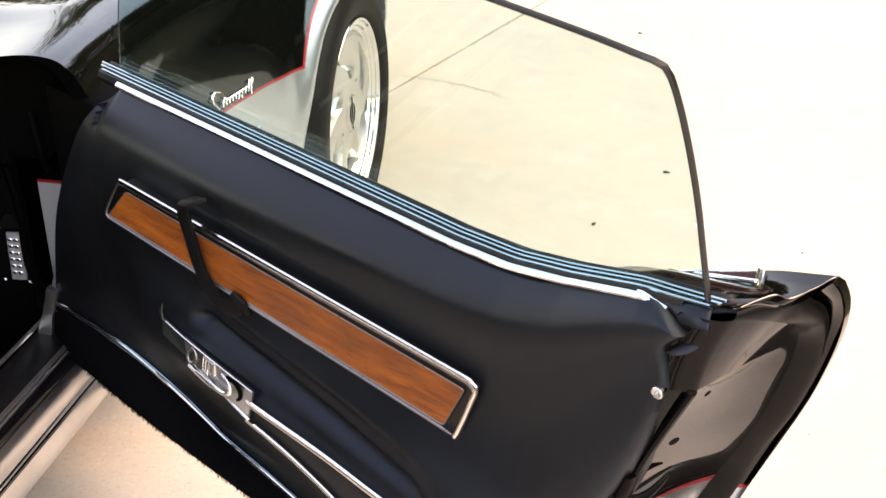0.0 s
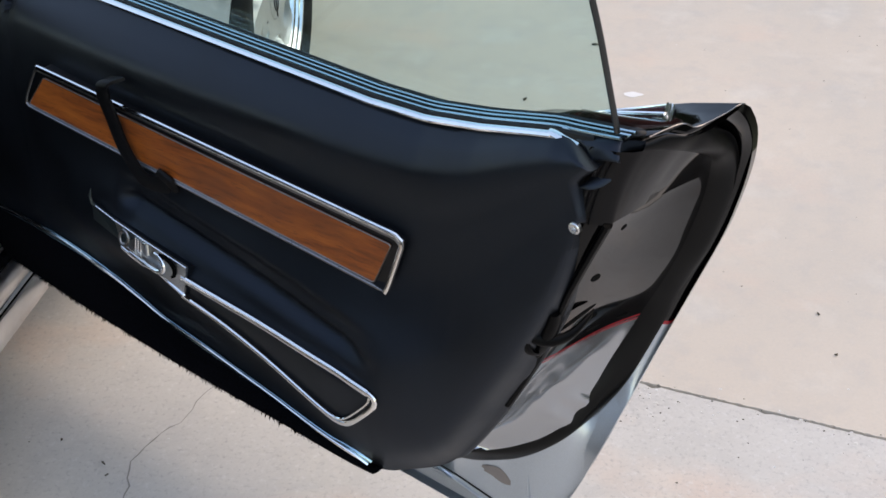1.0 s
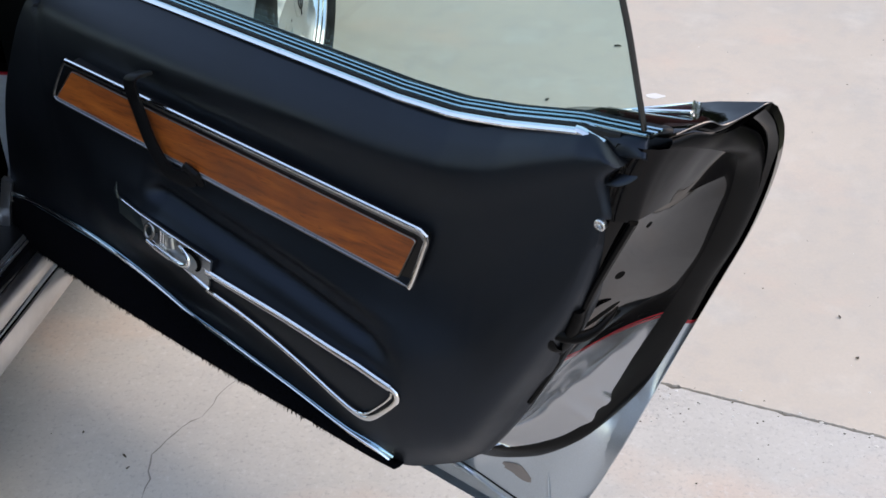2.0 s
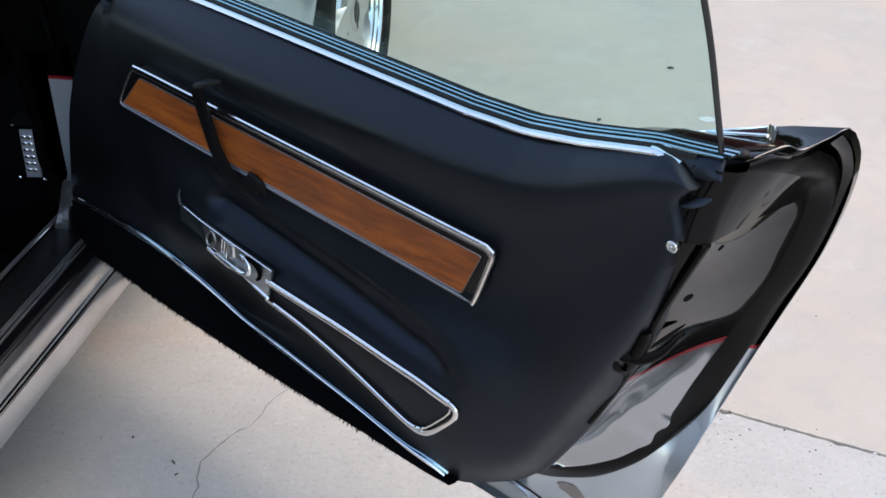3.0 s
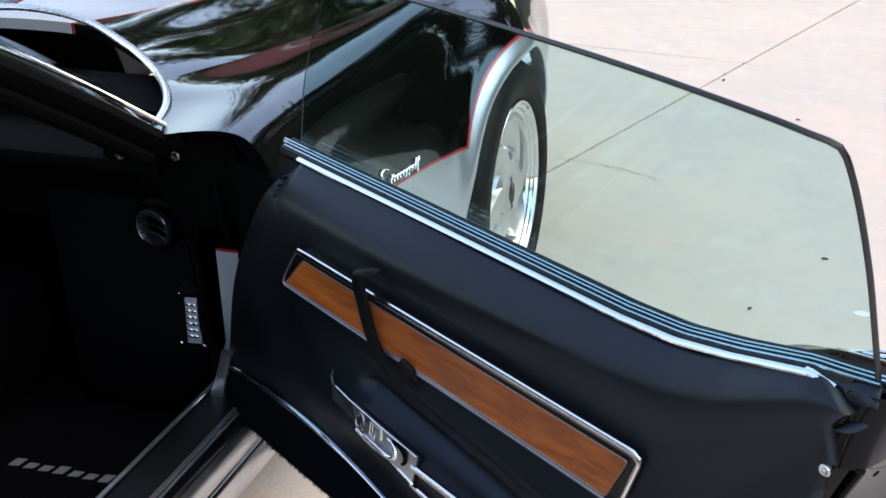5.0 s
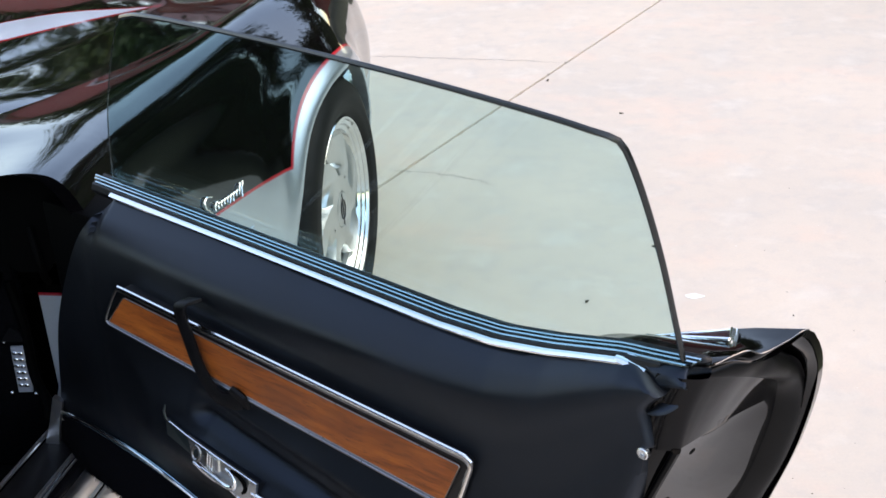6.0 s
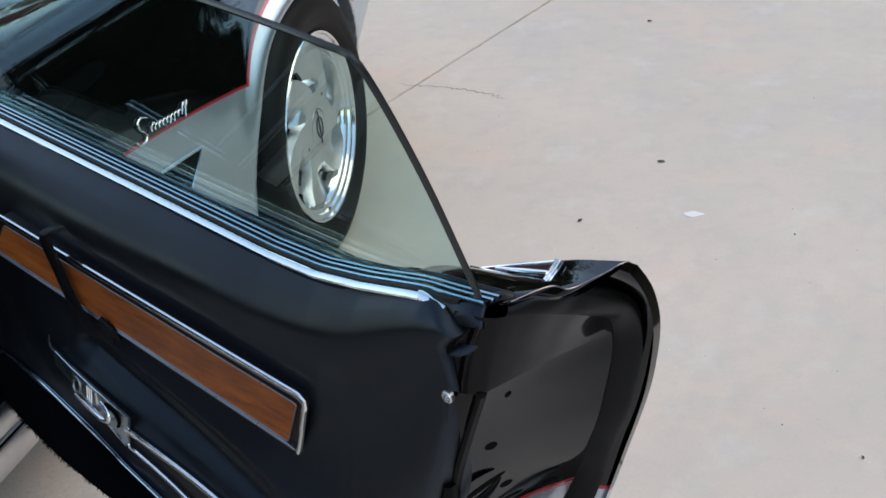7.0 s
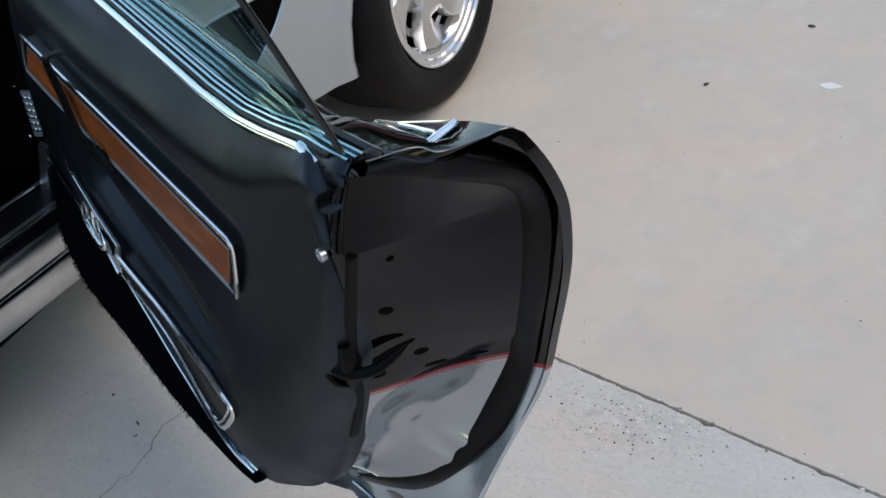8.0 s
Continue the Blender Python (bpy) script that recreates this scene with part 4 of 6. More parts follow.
drain = [on_hem(1.35 + 1.0 * (0.5 + 0.5 * math.cos(a)), 0.30 + 0.11 * math.sin(a) + 0.10 * math.cos(a), 0.0012) for a in np.linspace(0, 2 * math.pi, 20, endpoint=False)]
dpart("drain_slot", slab(drain, (-0.006, 0, -0.002)), DULL_METAL, "dull oval drain slot in the foot of the door")
dpart("pressed_rib", tube([on_hem(3.1, t, 0.001) for t in np.linspace(0.25, 0.97, 14)], [0.0004 + 0.0022 * min(1, k / 3) for k in range(14)], sides=8), DOOR_PAINT, "pressed rib in the foot of the door")
dpart("folded_rim", tube([on_hem(k, 0.985, 0.001) for k in np.linspace(0.0, 2.9, 24)], 0.0032, sides=8), DOOR_PAINT, "folded lower rim of the door skin")
dpart("folded_rim", tube([on_hem(k, 0.82, 0.0005) for k in np.linspace(0.2, 2.8, 24)], 0.0016, sides=6), RUBBER, "dark seam beside the folded rim")

# latch: a black block in the gap between card and jamb, with two claws over the panel
latch = dpart("latch", tube([D(*p) for p in spline([(1.136, 0.104, 0.668), (1.131, 0.100, 0.650), (1.121, 0.097, 0.622), (1.110, 0.094, 0.594), (1.102, 0.090, 0.576)], 16)],
                           [0.003 + 0.010 * math.sin(math.pi * min(1, (k + 3) / 17)) for k in range(16)], sides=12, flat=0.75, normal=(1, 0, 0)), LATCH_BLACK, "black door latch in the gap of the door edge")
part("latch_claw", tube([D(*p) for p in spline([(1.112, 0.112, 0.628), (1.130, 0.100, 0.622), (1.142, 0.082, 0.624), (1.149, 0.060, 0.634), (1.150, 0.045, 0.640)], 16)],
                        [0.0075, 0.0085, 0.0085, 0.008, 0.008, 0.0075, 0.0075, 0.007, 0.007, 0.0065, 0.006, 0.0055, 0.005, 0.004, 0.003, 0.0015], sides=10, flat=0.7, normal=(1, 0, 0)), LATCH_BLACK, latch, "black curved claw of the latch")
part("latch_claw", tube([D(*p) for p in spline([(1.106, 0.122, 0.640), (1.104, 0.118, 0.622), (1.108, 0.112, 0.604), (1.112, 0.100, 0.594)], 10)],
                        [0.002, 0.005, 0.0065, 0.007, 0.007, 0.0065, 0.006, 0.005, 0.004, 0.002], sides=10, flat=0.7), LATCH_BLACK, latch)

# window glass
def glass_v(u, z):
    return trim_v(min(u, 1.15)) - 0.026 + (z - 0.84) * 0.335 - 0.10 * (z - 0.84) * (1.16 - z)


GLASS_BASE = [(0.17, 0.815), (0.45, 0.815), (0.87, 0.812), (0.955, 0.82), (1.03, 0.836), (1.12, 0.86), (1.192, 0.872)]
GLASS_TOP = [(0.452, 1.168), (0.49, 1.177), (0.60, 1.182), (0.75, 1.183), (0.945, 1.180), (1.105, 1.172), (1.166, 1.166)]
GLASS_FRONT = [(0.17, 0.815), (0.215, 0.89), (0.275, 0.98), (0.35, 1.07), (0.43, 1.153), (0.452, 1.168)]
GLASS_REAR = [(1.194, 0.872), (1.194, 0.90), (1.1935, 0.96), (1.193, 1.03), (1.189, 1.10), (1.183, 1.146), (1.177, 1.162), (1.166, 1.166)]
gg = coons(GLASS_FRONT, GLASS_REAR, GLASS_BASE, GLASS_TOP, 30, 50)
inner = [[D(p[0], glass_v(*p) + 0.002, p[1]) for p in row] for row in gg]
outer = [[D(p[0], glass_v(*p) - 0.002, p[1]) for p in row] for row in gg]
bm = grid_mesh(inner)
grid_mesh(outer, bm, flip=True)
window = dpart("window_glass", bm, GLASS, "frameless green-tinted side window, wound up")
window.visible_shadow = False
bm = bmesh.new()
edge_line = [D(p[0], glass_v(*p), p[1]) for p in np.r_[spline(GLASS_TOP, 40), spline(GLASS_REAR, 30)[::-1][1:-3]]]
tube(edge_line, 0.0032, bm, 8, normal=(0, 1, 0))
dpart("glass_edge", bm, GLASS_EDGE, "dark ground edge of the window")
bm = tube([D(p[0], glass_v(*p), p[1]) for p in spline(GLASS_FRONT, 30)], 0.0008, sides=6)
dpart("glass_edge", bm, GLASS_EDGE)

# bright mouldings along the belt
def belt_line(dv, dz, u0, u1, n=70):
    return [D(u, trim_v(u) + dv, belt_z(u) - 0.004 + dz) for u in np.linspace(u0, u1, n)]


bm = tube(belt_line(0.002, -0.001, 0.215, 1.122), 0.0045, sides=8, flat=0.55, normal=(0, -0.6, 0.8))
tube([D(1.119, 0.0950, 0.8825), D(1.125, 0.0955, 0.8830), D(1.154, 0.0965, 0.8780)], 0.0050, bm, 8, flat=0.55, normal=(0, -0.6, 0.8))
dpart("belt_moulding", bm, CHROME, "bright chrome moulding along the top of the door panel")
dpart("window_felt", tube(belt_line(-0.011, -0.006, 0.16, 1.17), 0.011, sides=8, flat=0.9), RUBBER, "black felt channel beside the glass")
for dv, dz, u0, u1, r in ((-0.0085, 0.0042, 0.165, 1.20, 0.0019), (-0.0145, 0.0062, 0.155, 1.205, 0.0018), (-0.0200, 0.0074, 0.15, 1.207, 0.0019)):
    dpart("chrome_strip", tube(belt_line(dv, dz, u0, u1), r, sides=6), STEEL, "thin chrome strip of the window channel")
dpart("outer_felt", tube(belt_line(-0.034, -0.002, 0.15, 1.205), 0.007, sides=8, flat=0.7), RUBBER)

# rubber corner seal at the rear of the window
def seal_patch(corners, bulge, name, label):
    a, b, c, d = (np.array(p) for p in corners)
    g = []
    for i in range(11):
        row = []
        for j in range(11):
            s, t = j / 10, i / 10
            p = (a * (1 - s) + b * s) * (1 - t) + (d * (1 - s) + c * s) * t
            k = bulge * math.sin(math.pi * s) * math.sin(math.pi * t)
            row.append(D(p[0] + 0.4 * k, p[1] + 0.5 * k, p[2] + 0.7 * k))
        g.append(row)
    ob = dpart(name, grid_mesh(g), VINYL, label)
    ob.modifiers.new("thick", "SOLIDIFY").thickness = 0.005
    return ob


seal_patch(((1.151, 0.094, 0.884), (1.196, 0.080, 0.898), (1.203, 0.101, 0.878), (1.173, 0.102, 0.871)), 0.006, "corner_seal", "folded black rubber seal at the window corner")
dpart("glass_foot", tube([D(*p) for p in spline([(1.176, 0.080, 0.886), (1.190, 0.074, 0.889), (1.200, 0.066, 0.893), (1.210, 0.060, 0.893)], 10)], [0.005, 0.006, 0.007, 0.007, 0.007, 0.006, 0.006, 0.007, 0.006, 0.003], sides=8, flat=0.7, normal=(0, 0, 1)), RUBBER)
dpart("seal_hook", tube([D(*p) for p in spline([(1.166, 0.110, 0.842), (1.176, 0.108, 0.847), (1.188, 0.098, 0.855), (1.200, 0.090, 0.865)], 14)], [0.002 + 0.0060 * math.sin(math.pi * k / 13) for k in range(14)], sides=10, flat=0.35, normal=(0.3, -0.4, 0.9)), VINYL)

# outside handle lying on top of the door
HANDLE = [np.array(p) for p in ((1.076, -0.031, 0.832), (1.193, -0.030, 0.879), (1.211, 0.014, 0.882), (1.104, 0.006, 0.862))]


def handle_point(s, t, lift=0.0):
    a, b, c, e = HANDLE
    p = (a * (1 - s) + b * s) * (1 - t) + (e * (1 - s) + c * s) * t
    return D(p[0], p[1], p[2] + lift)


def handle_bar(name, pts, r, label=""):
    return dpart(name, tube([handle_point(*p) for p in pts], r, sides=8, normal=(0, 0, 1)), CHROME, label)


handle_bar("handle_frame", [(0, 0), (0.5, 0), (0.97, 0), (1, 0.04), (1, 0.5), (1, 0.96), (0.97, 1), (0.5, 1), (0, 1), (0, 0.5), (0, 0)], 0.0017, "chrome frame of the outside door handle")
handle_bar("handle_bar", [(0.94, 0.02, 0.002), (0.94, 0.98, 0.002)], 0.0019)
handle_bar("handle_bar", [(0.97, 0.02, 0.001), (0.97, 0.98, 0.001)], 0.0014)
handle_bar("handle_bar", [(0.30, 0.62, 0.001), (0.94, 0.66, 0.003)], 0.0026, "chrome press flap of the outside handle")
# Maroon reflection on the handle plate, put into its base colour.
HANDLE_MIRRORED = material("handle_plate", (0.030, 0.006, 0.010), 0.18, spec=0.5)
dpart("handle_plate", slab([handle_point(*p) for p in ((0.03, 0.06), (0.96, 0.06), (0.96, 0.94), (0.03, 0.94))], (0, 0, -0.005)), HANDLE_MIRRORED, "plate of the outside handle, its maroon reflection put into the colour")

# wood trim in its frame
WV = 0.1185
def flat_outline(pts, v):
    return [D(u, v, z) for u, z in pts]


def round_corners(pts, r, n=5):
    out = []
    k = len(pts)
    for i in range(k):
        p, a, b = Vector(pts[i]), Vector(pts[i - 1]), Vector(pts[(i + 1) % k])
        s, e = p + (a - p).normalized() * r, p + (b - p).normalized() * r
        out += [tuple(s * (1 - t) ** 2 + p * 2 * t * (1 - t) + e * t * t) for t in np.linspace(0, 1, n)]
    return out


FRAME = [(0.303, 0.744), (0.940, 0.699), (0.904, 0.603), (0.247, 0.670)]
WOOD_IN = [(0.307, 0.730), (0.921, 0.683), (0.889, 0.616), (0.257, 0.675)]
dpart("trim_backing", slab(flat_outline(round_corners(FRAME, 0.010), WV), (0, 0.02, 0)), TRIM_BLACK, "black backing of the wood trim")
wood = dpart("wood_inlay", slab(flat_outline(round_corners(WOOD_IN, 0.006), WV + 0.002), (0, 0.004, 0)), WOOD, "orange-brown wood-grain inlay", angle=20)
dpart("inlay_edging", tube([D(u, WV + 0.002, z) for u, z in round_corners(WOOD_IN, 0.006)], 0.0009, sides=6, closed=True), DULL_CHROME, "thin dull edging round the wood")
top_right = [(0.300, 0.7445), (0.315, 0.7440)] + [(0.315 + 0.60 * k / 8, 0.7440 - 0.0423 * k / 8) for k in range(1, 9)] + [(0.930, 0.7005), (0.9385, 0.694), (0.936, 0.685), (0.912, 0.620), (0.9065, 0.6095)]
dpart("frame_moulding", tube([D(u, WV + 0.003, z) for u, z in spline(top_right, 80)], 0.0038, sides=8, flat=0.8), CHROME, "chrome moulding of the trim frame")
low_left = [(0.9065, 0.6095), (0.896, 0.6105), (0.60, 0.6385), (0.262, 0.6700), (0.2525, 0.6735), (0.255, 0.684), (0.286, 0.730), (0.300, 0.7445)]
dpart("frame_moulding", tube([D(u, WV + 0.002, z) for u, z in spline(low_left, 90)], 0.0022, sides=6), DULL_CHROME)
dpart("frame_moulding", tube([D(u - 0.004, WV + 0.002, z - 0.0065) for u, z in spline(top_right[:-2], 80)], 0.0016, sides=6), DULL_CHROME)

# pull strap across the trim
sp = spline([(0.468, 0.116, 0.772), (0.458, 0.134, 0.768), (0.454, 0.134, 0.750), (0.460, 0.132, 0.715), (0.470, 0.132, 0.680), (0.484, 0.131, 0.652), (0.498, 0.130, 0.636), (0.522, 0.126, 0.633), (0.540, 0.122, 0.640)], 50)
g = []
for i, p in enumerate(sp):
    t = sp[min(i + 1, 49)] - sp[max(i - 1, 0)]
    t = t / np.linalg.norm(t)
    side = np.cross(t, (0.1, 1.0, 0.0)) if 0.630 < p[2] < 0.760 and i < 45 else (np.array((0.97, 0.0, 0.22)) if i < 10 else side)
    side = side / np.linalg.norm(side) * (0.0108 + 0.004 * smooth_step(42, 49, i) + 0.003 * smooth_step(9, 2, i))
    nrm = np.cross(side, t)
    nrm = nrm / np.linalg.norm(nrm) * 0.0028
    g.append([D(*(p + side * a + nrm * b)) for a, b in ((-1, -0.7), (-1, 0.7), (-0.8, 1), (0.8, 1), (1, 0.7), (1, -0.7), (0.8, -1), (-0.8, -1))])
bm = grid_mesh(g, closed_v=True)
dpart("pull_strap", bm, STRAP, "black leather pull strap with a loose loop")
dpart("strap_end", tube([D(0.528, 0.128, 0.656), D(0.545, 0.125, 0.645), D(0.548, 0.120, 0.628)], [0.007, 0.009, 0.006], sides=8, flat=0.6), STRAP, "strap end cap")

# curved chrome strip over the carpeted foot of the door
STRIP = [(0.002, 0.407), (0.08, 0.424), (0.16, 0.432), (0.25, 0.436), (0.32, 0.434), (0.38, 0.424), (0.433, 0.409), (0.487, 0.396), (0.594, 0.391), (0.717, 0.380), (0.828, 0.366), (0.868, 0.358), (0.886, 0.344)]
st = spline(STRIP, 120)
def strip_line(drop, lift):
    return [D(u, panel_v(u, z - drop) + lift, z - drop * smooth_step(0.895, 0.82, u)) for u, z in st]


moulding = dpart("chrome_moulding", tube(strip_line(0.008, 0.003), [0.0085 * (0.55 + 0.45 * smooth_step(0, 30, k)) for k in range(120)], sides=10, flat=0.55), MOULDING_STEEL, "curved chrome moulding above the carpet")
part("moulding_edge", tube(strip_line(0.0, 0.006), 0.0028, sides=8, flat=0.8), CHROME, moulding)
part("moulding_edge", tube(strip_line(0.0155, 0.0055), 0.0026, sides=8), CHROME, moulding)

cols = 120
low = spline([(0.005, 0.088, 0.305), (0.06, 0.112, 0.335), (0.189, 0.147, 0.368), (0.30, 0.166, 0.380), (0.401, 0.178, 0.386), (0.561, 0.178, 0.371), (0.74, 0.183, 0.369), (0.869, 0.167, 0.346), (0.905, 0.160, 0.342)], cols)
high = spline(STRIP[:-1] + [(0.895, 0.345)], cols)
high = np.array([(u, panel_v(u, z) + 0.005, z - 0.006) for u, z in high])
g = []
for t in np.linspace(0, 1, 12):
    mid = low * (1 - t) + high * t
    mid[:, 1] += 0.008 * math.sin(math.pi * t)
    g.append([D(*p) for p in mid])
bm = grid_mesh(g)
rim = [e for e in bm.edges if e.is_boundary]
for v in bmesh.ops.extrude_edge_only(bm, edges=rim)["geom"]:
    if isinstance(v, bmesh.types.BMVert):
        v.co.y += 0.05
foot = dpart("foot_carpet", bm, CARPET, "black carpet along the foot of the door", angle=60)
rnd = random.Random(7)
bm = bmesh.new()
for k in range(2600):
    u = rnd.uniform(0.01, 0.90)
    z = np.interp(u, low[:, 0], low[:, 2])
    v = np.interp(u, low[:, 0], low[:, 1]) + rnd.uniform(-0.014, 0.003)
    d = Vector((rnd.gauss(0, 0.35), rnd.gauss(-0.1, 0.35), -1)).normalized() * rnd.uniform(0.002, 0.007)
    p = Vector(D(u, v, z + 0.002))
    w = 0.0009
    a, b, c, e = bm.verts.new(p + Vector((w, 0, 0))), bm.verts.new(p - Vector((w, 0, 0))), bm.verts.new(p + Vector((0, w, 0))), bm.verts.new(p + d)
    for f in ((a, b, e), (b, c, e), (c, a, e)):
        bm.faces.new(f)
fringe = dpart("carpet_fringe", bm, CARPET, "frayed carpet pile along the lower edge", smooth=False)
tagged(fringe, kind="stuff")

# armrest: chrome outline and lever plate
def on_card(u, z, lift=0.0):
    return D(u, panel_v(u, z) + lift, z)


loop = [(0.578, 0.520), (0.665, 0.511), (0.770, 0.501), (0.884, 0.489), (0.915, 0.483), (0.918, 0.471), (0.899, 0.446), (0.874, 0.421), (0.857, 0.415), (0.838, 0.417), (0.729, 0.446), (0.640, 0.472), (0.572, 0.488)]
lp = spline(loop, 140)
dpart("armrest_moulding", tube([on_card(u, z, 0.004) for u, z in lp[:64]], 0.0052, sides=8, flat=0.7), CHROME, "satin chrome moulding round the armrest")
dpart("armrest_moulding", tube([on_card(u, z, 0.004) for u, z in lp[63:]], 0.0038, sides=8, flat=0.7), CHROME)
dpart("armrest_moulding", tube([on_card(u - 0.008, z + 0.004, 0.004) for u, z in lp[66:100]], 0.0018, sides=6), CHROME)
PLATE = [(0.381, 0.139, 0.560), (0.432, 0.144, 0.552), (0.500, 0.151, 0.547), (0.588, 0.158, 0.540), (0.584, 0.167, 0.499), (0.522, 0.160, 0.512), (0.447, 0.152, 0.528), (0.381, 0.142, 0.534)]
g0 = [D(*p) for p in PLATE]
lever_plate = dpart("lever_plate", slab(g0[1:7], (0, 0.0035, 0)), PLATE_METAL, "bright lever plate on the armrest", angle=20)
# The plate's dark reflection at this end is put into a darker metal.
part("plate_end", slab([g0[0], g0[1], g0[6], g0[7]], (0, 0.0035, 0)), PLATE_DARK, lever_plate, "dark end of the lever plate", angle=20)
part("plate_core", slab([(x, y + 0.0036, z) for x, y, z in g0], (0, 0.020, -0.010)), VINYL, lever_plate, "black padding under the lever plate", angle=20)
part("plate_edge", tube(g0[:4], 0.0011, sides=6), CHROME, lever_plate)
part("plate_edge", tube([g0[4], g0[5], g0[6]], [0.0032, 0.0014, 0.0008], sides=6), CHROME, lever_plate)
part("plate_tab", tube([D(0.384, 0.141, 0.560), D(0.3835, 0.142, 0.574), D(0.387, 0.140, 0.587)], [0.0032, 0.0030, 0.0010], sides=8, flat=0.4), PLATE_DARK, lever_plate)
ring = [D(0.463 + 0.0085 * math.cos(a), 0.1565 - 0.003 * math.sin(a), 0.541 + 0.0105 * math.sin(a)) for a in np.linspace(0, 2 * math.pi, 24, endpoint=False)]
knob = part("lock_knob", tube(ring, 0.0024, sides=8, closed=True), DULL_CHROME, lever_plate, "ringed lock knob")
ring = [D(0.463 + 0.0048 * math.cos(a), 0.1572 - 0.002 * math.sin(a), 0.541 + 0.006 * math.sin(a)) for a in np.linspace(0, 2 * math.pi, 20, endpoint=False)]
part("knob_socket", slab(ring, (0, 0.006, 0)), PLATE_DARK, knob, smooth=False)
for k in range(3):
    u = 0.483 + 0.0055 * k
    part("plate_rib", tube([D(u, 0.1515 + 0.0005 * k, 0.546 - 0.0006 * k), D(u, 0.1575 + 0.0005 * k, 0.522 - 0.001 * k)], 0.0016, sides=6), CHROME, lever_plate)
part("plate_boss", tube([D(0.505, 0.154, 0.546), D(0.506, 0.157, 0.530)], [0.0055, 0.0065], sides=10, flat=0.5), PLATE_METAL, lever_plate)
lev = spline([(0.478, 0.163, 0.526), (0.500, 0.164, 0.521), (0.520, 0.165, 0.518), (0.536, 0.166, 0.518), (0.547, 0.166, 0.523), (0.548, 0.164, 0.533), (0.540, 0.162, 0.540), (0.529, 0.160, 0.543)], 60)
rad = [0.0026 + 0.0014 * math.sin(math.pi * k / 59) for k in range(60)]
part("release_lever", tube([D(*p) for p in lev], rad, sides=10, flat=0.8), CHROME, lever_plate, "chrome inside door-release lever")
foot_bar = spline([(0.458, 0.160, 0.526), (0.480, 0.162, 0.520), (0.508, 0.164, 0.515)], 16)
part("release_lever", tube([D(*p) for p in foot_bar], 0.0030, sides=8, flat=0.6), CHROME, lever_plate)
ring = [D(0.546 + 0.019 * math.cos(a), 0.160, 0.526 + 0.017 * math.sin(a)) for a in np.linspace(-1.0, 1.9, 16)]
part("lever_cup", tube(ring, 0.0045, sides=8, flat=0.5), BLACK, lever_plate, "black cup behind the lever")

# screw in the panel
bm = lathe([(-0.004, 0.0068), (0.0008, 0.0068), (0.0018, 0.0055), (0.0014, 0.0030), (-0.001, 0.0026), (-0.001, 0.0002)], 24, "Y")
screw = dpart("panel_screw", bm, ALLOY, "cross-head screw in a cup washer")
screw.matrix_basis = Matrix.Translation(D(1.166, panel_v(1.166, 0.797) + 0.001, 0.797)) @ pose(0, 0, 0, 180, 0, 0)
# Unseen black block, added inside the door to stop light passing through.
dpart("inner_frame", box(bmesh.new(), (0.04, -0.06, 0.31), (0.90, 0.02, 0.80), 0.01), BLACK, "black block added inside the door to stop light")
dpart("door_underside", grid_mesh([[D(u, 0.09, 0.31), D(u, 0.06, 0.275), D(u, 0.034, 0.236)] for u in np.linspace(0.0, 0.93, 20)]), DOOR_PAINT)
# Thin metal line drawn in place of the highlight on the rolled edge.
dpart("edge_lip", tube([D(p[0], p[1], p[2] + 0.0006) for p in LINE_SKIN[16 * PER:]], 0.0007, sides=6), DULL_METAL, "highlight along the rolled edge of the door skin, as a metal line")

# ---- sill, pillars and cabin seen through the door opening ----
JAMB_PAINT = two_tone("jamb_paint", 1, 0.0, 0.553, metal=0.1)


def extrude_y(profile, y0, y1, bm=None, n=2):
    return grid_mesh([[(x, y, z) for x, z in profile] for y in np.linspace(y0, y1, n)], bm)


sill = part("sill", slab([(x, -0.93, z) for x, z in ((0.545, 0.240), (0.545, 0.374), (0.630, 0.3725), (0.641, 0.368), (0.650, 0.350), (0.652, 0.292), (0.650, 0.236), (0.62, 0.228))], (0, -1.2, 0)), BLACK, car, "door sill with black and bright trim", smooth=False)
part("inner_edging", tube([(0.5576, -0.95, 0.380), (0.5576, -2.1, 0.380)], 0.0048, sides=8, flat=0.6, normal=(0, 0, 1)), SILL_METAL, sill, "thin bright edging")
plate = part("sill_plate", box(bmesh.new(), (0.563, -2.1, 0.372), (0.6265, -0.95, 0.3765), 0.001), TRIM_BLACK, sill, "black sill plate with silver characters", angle=30)
for k, x in enumerate((0.6300, 0.6345, 0.6385, 0.6420)):
    part("sill_rib", tube([(x, -0.95, 0.3760 - 0.0011 * k), (x, -2.1, 0.3760 - 0.0011 * k)], 0.0019, sides=8), SILL_METAL if k != 2 else CHROME, sill)
part("rocker_cove", extrude_y([(0.6438, 0.3720), (0.6485, 0.3690), (0.6515, 0.3630), (0.6525, 0.3530)], -0.95, -2.1), COVE, sill, "glossy black cove of the sill")
part("rocker_moulding", extrude_y([(0.6525, 0.3520), (0.6550, 0.3525), (0.6600, 0.3490), (0.6630, 0.3410), (0.6632, 0.3300), (0.6600, 0.3180), (0.6560, 0.3070), (0.6545, 0.3010)], -0.93, -2.1), SILL_METAL, sill, "satin metal moulding along the sill")
part("moulding_lip", extrude_y([(0.6545, 0.3010), (0.6570, 0.2985), (0.6578, 0.2955), (0.6560, 0.2930)], -0.93, -2.1), POLISHED, sill)
part("rocker_groove", extrude_y([(0.6560, 0.2930), (0.6500, 0.2915), (0.6560, 0.2880)], -0.93, -2.1), BLACK, sill)
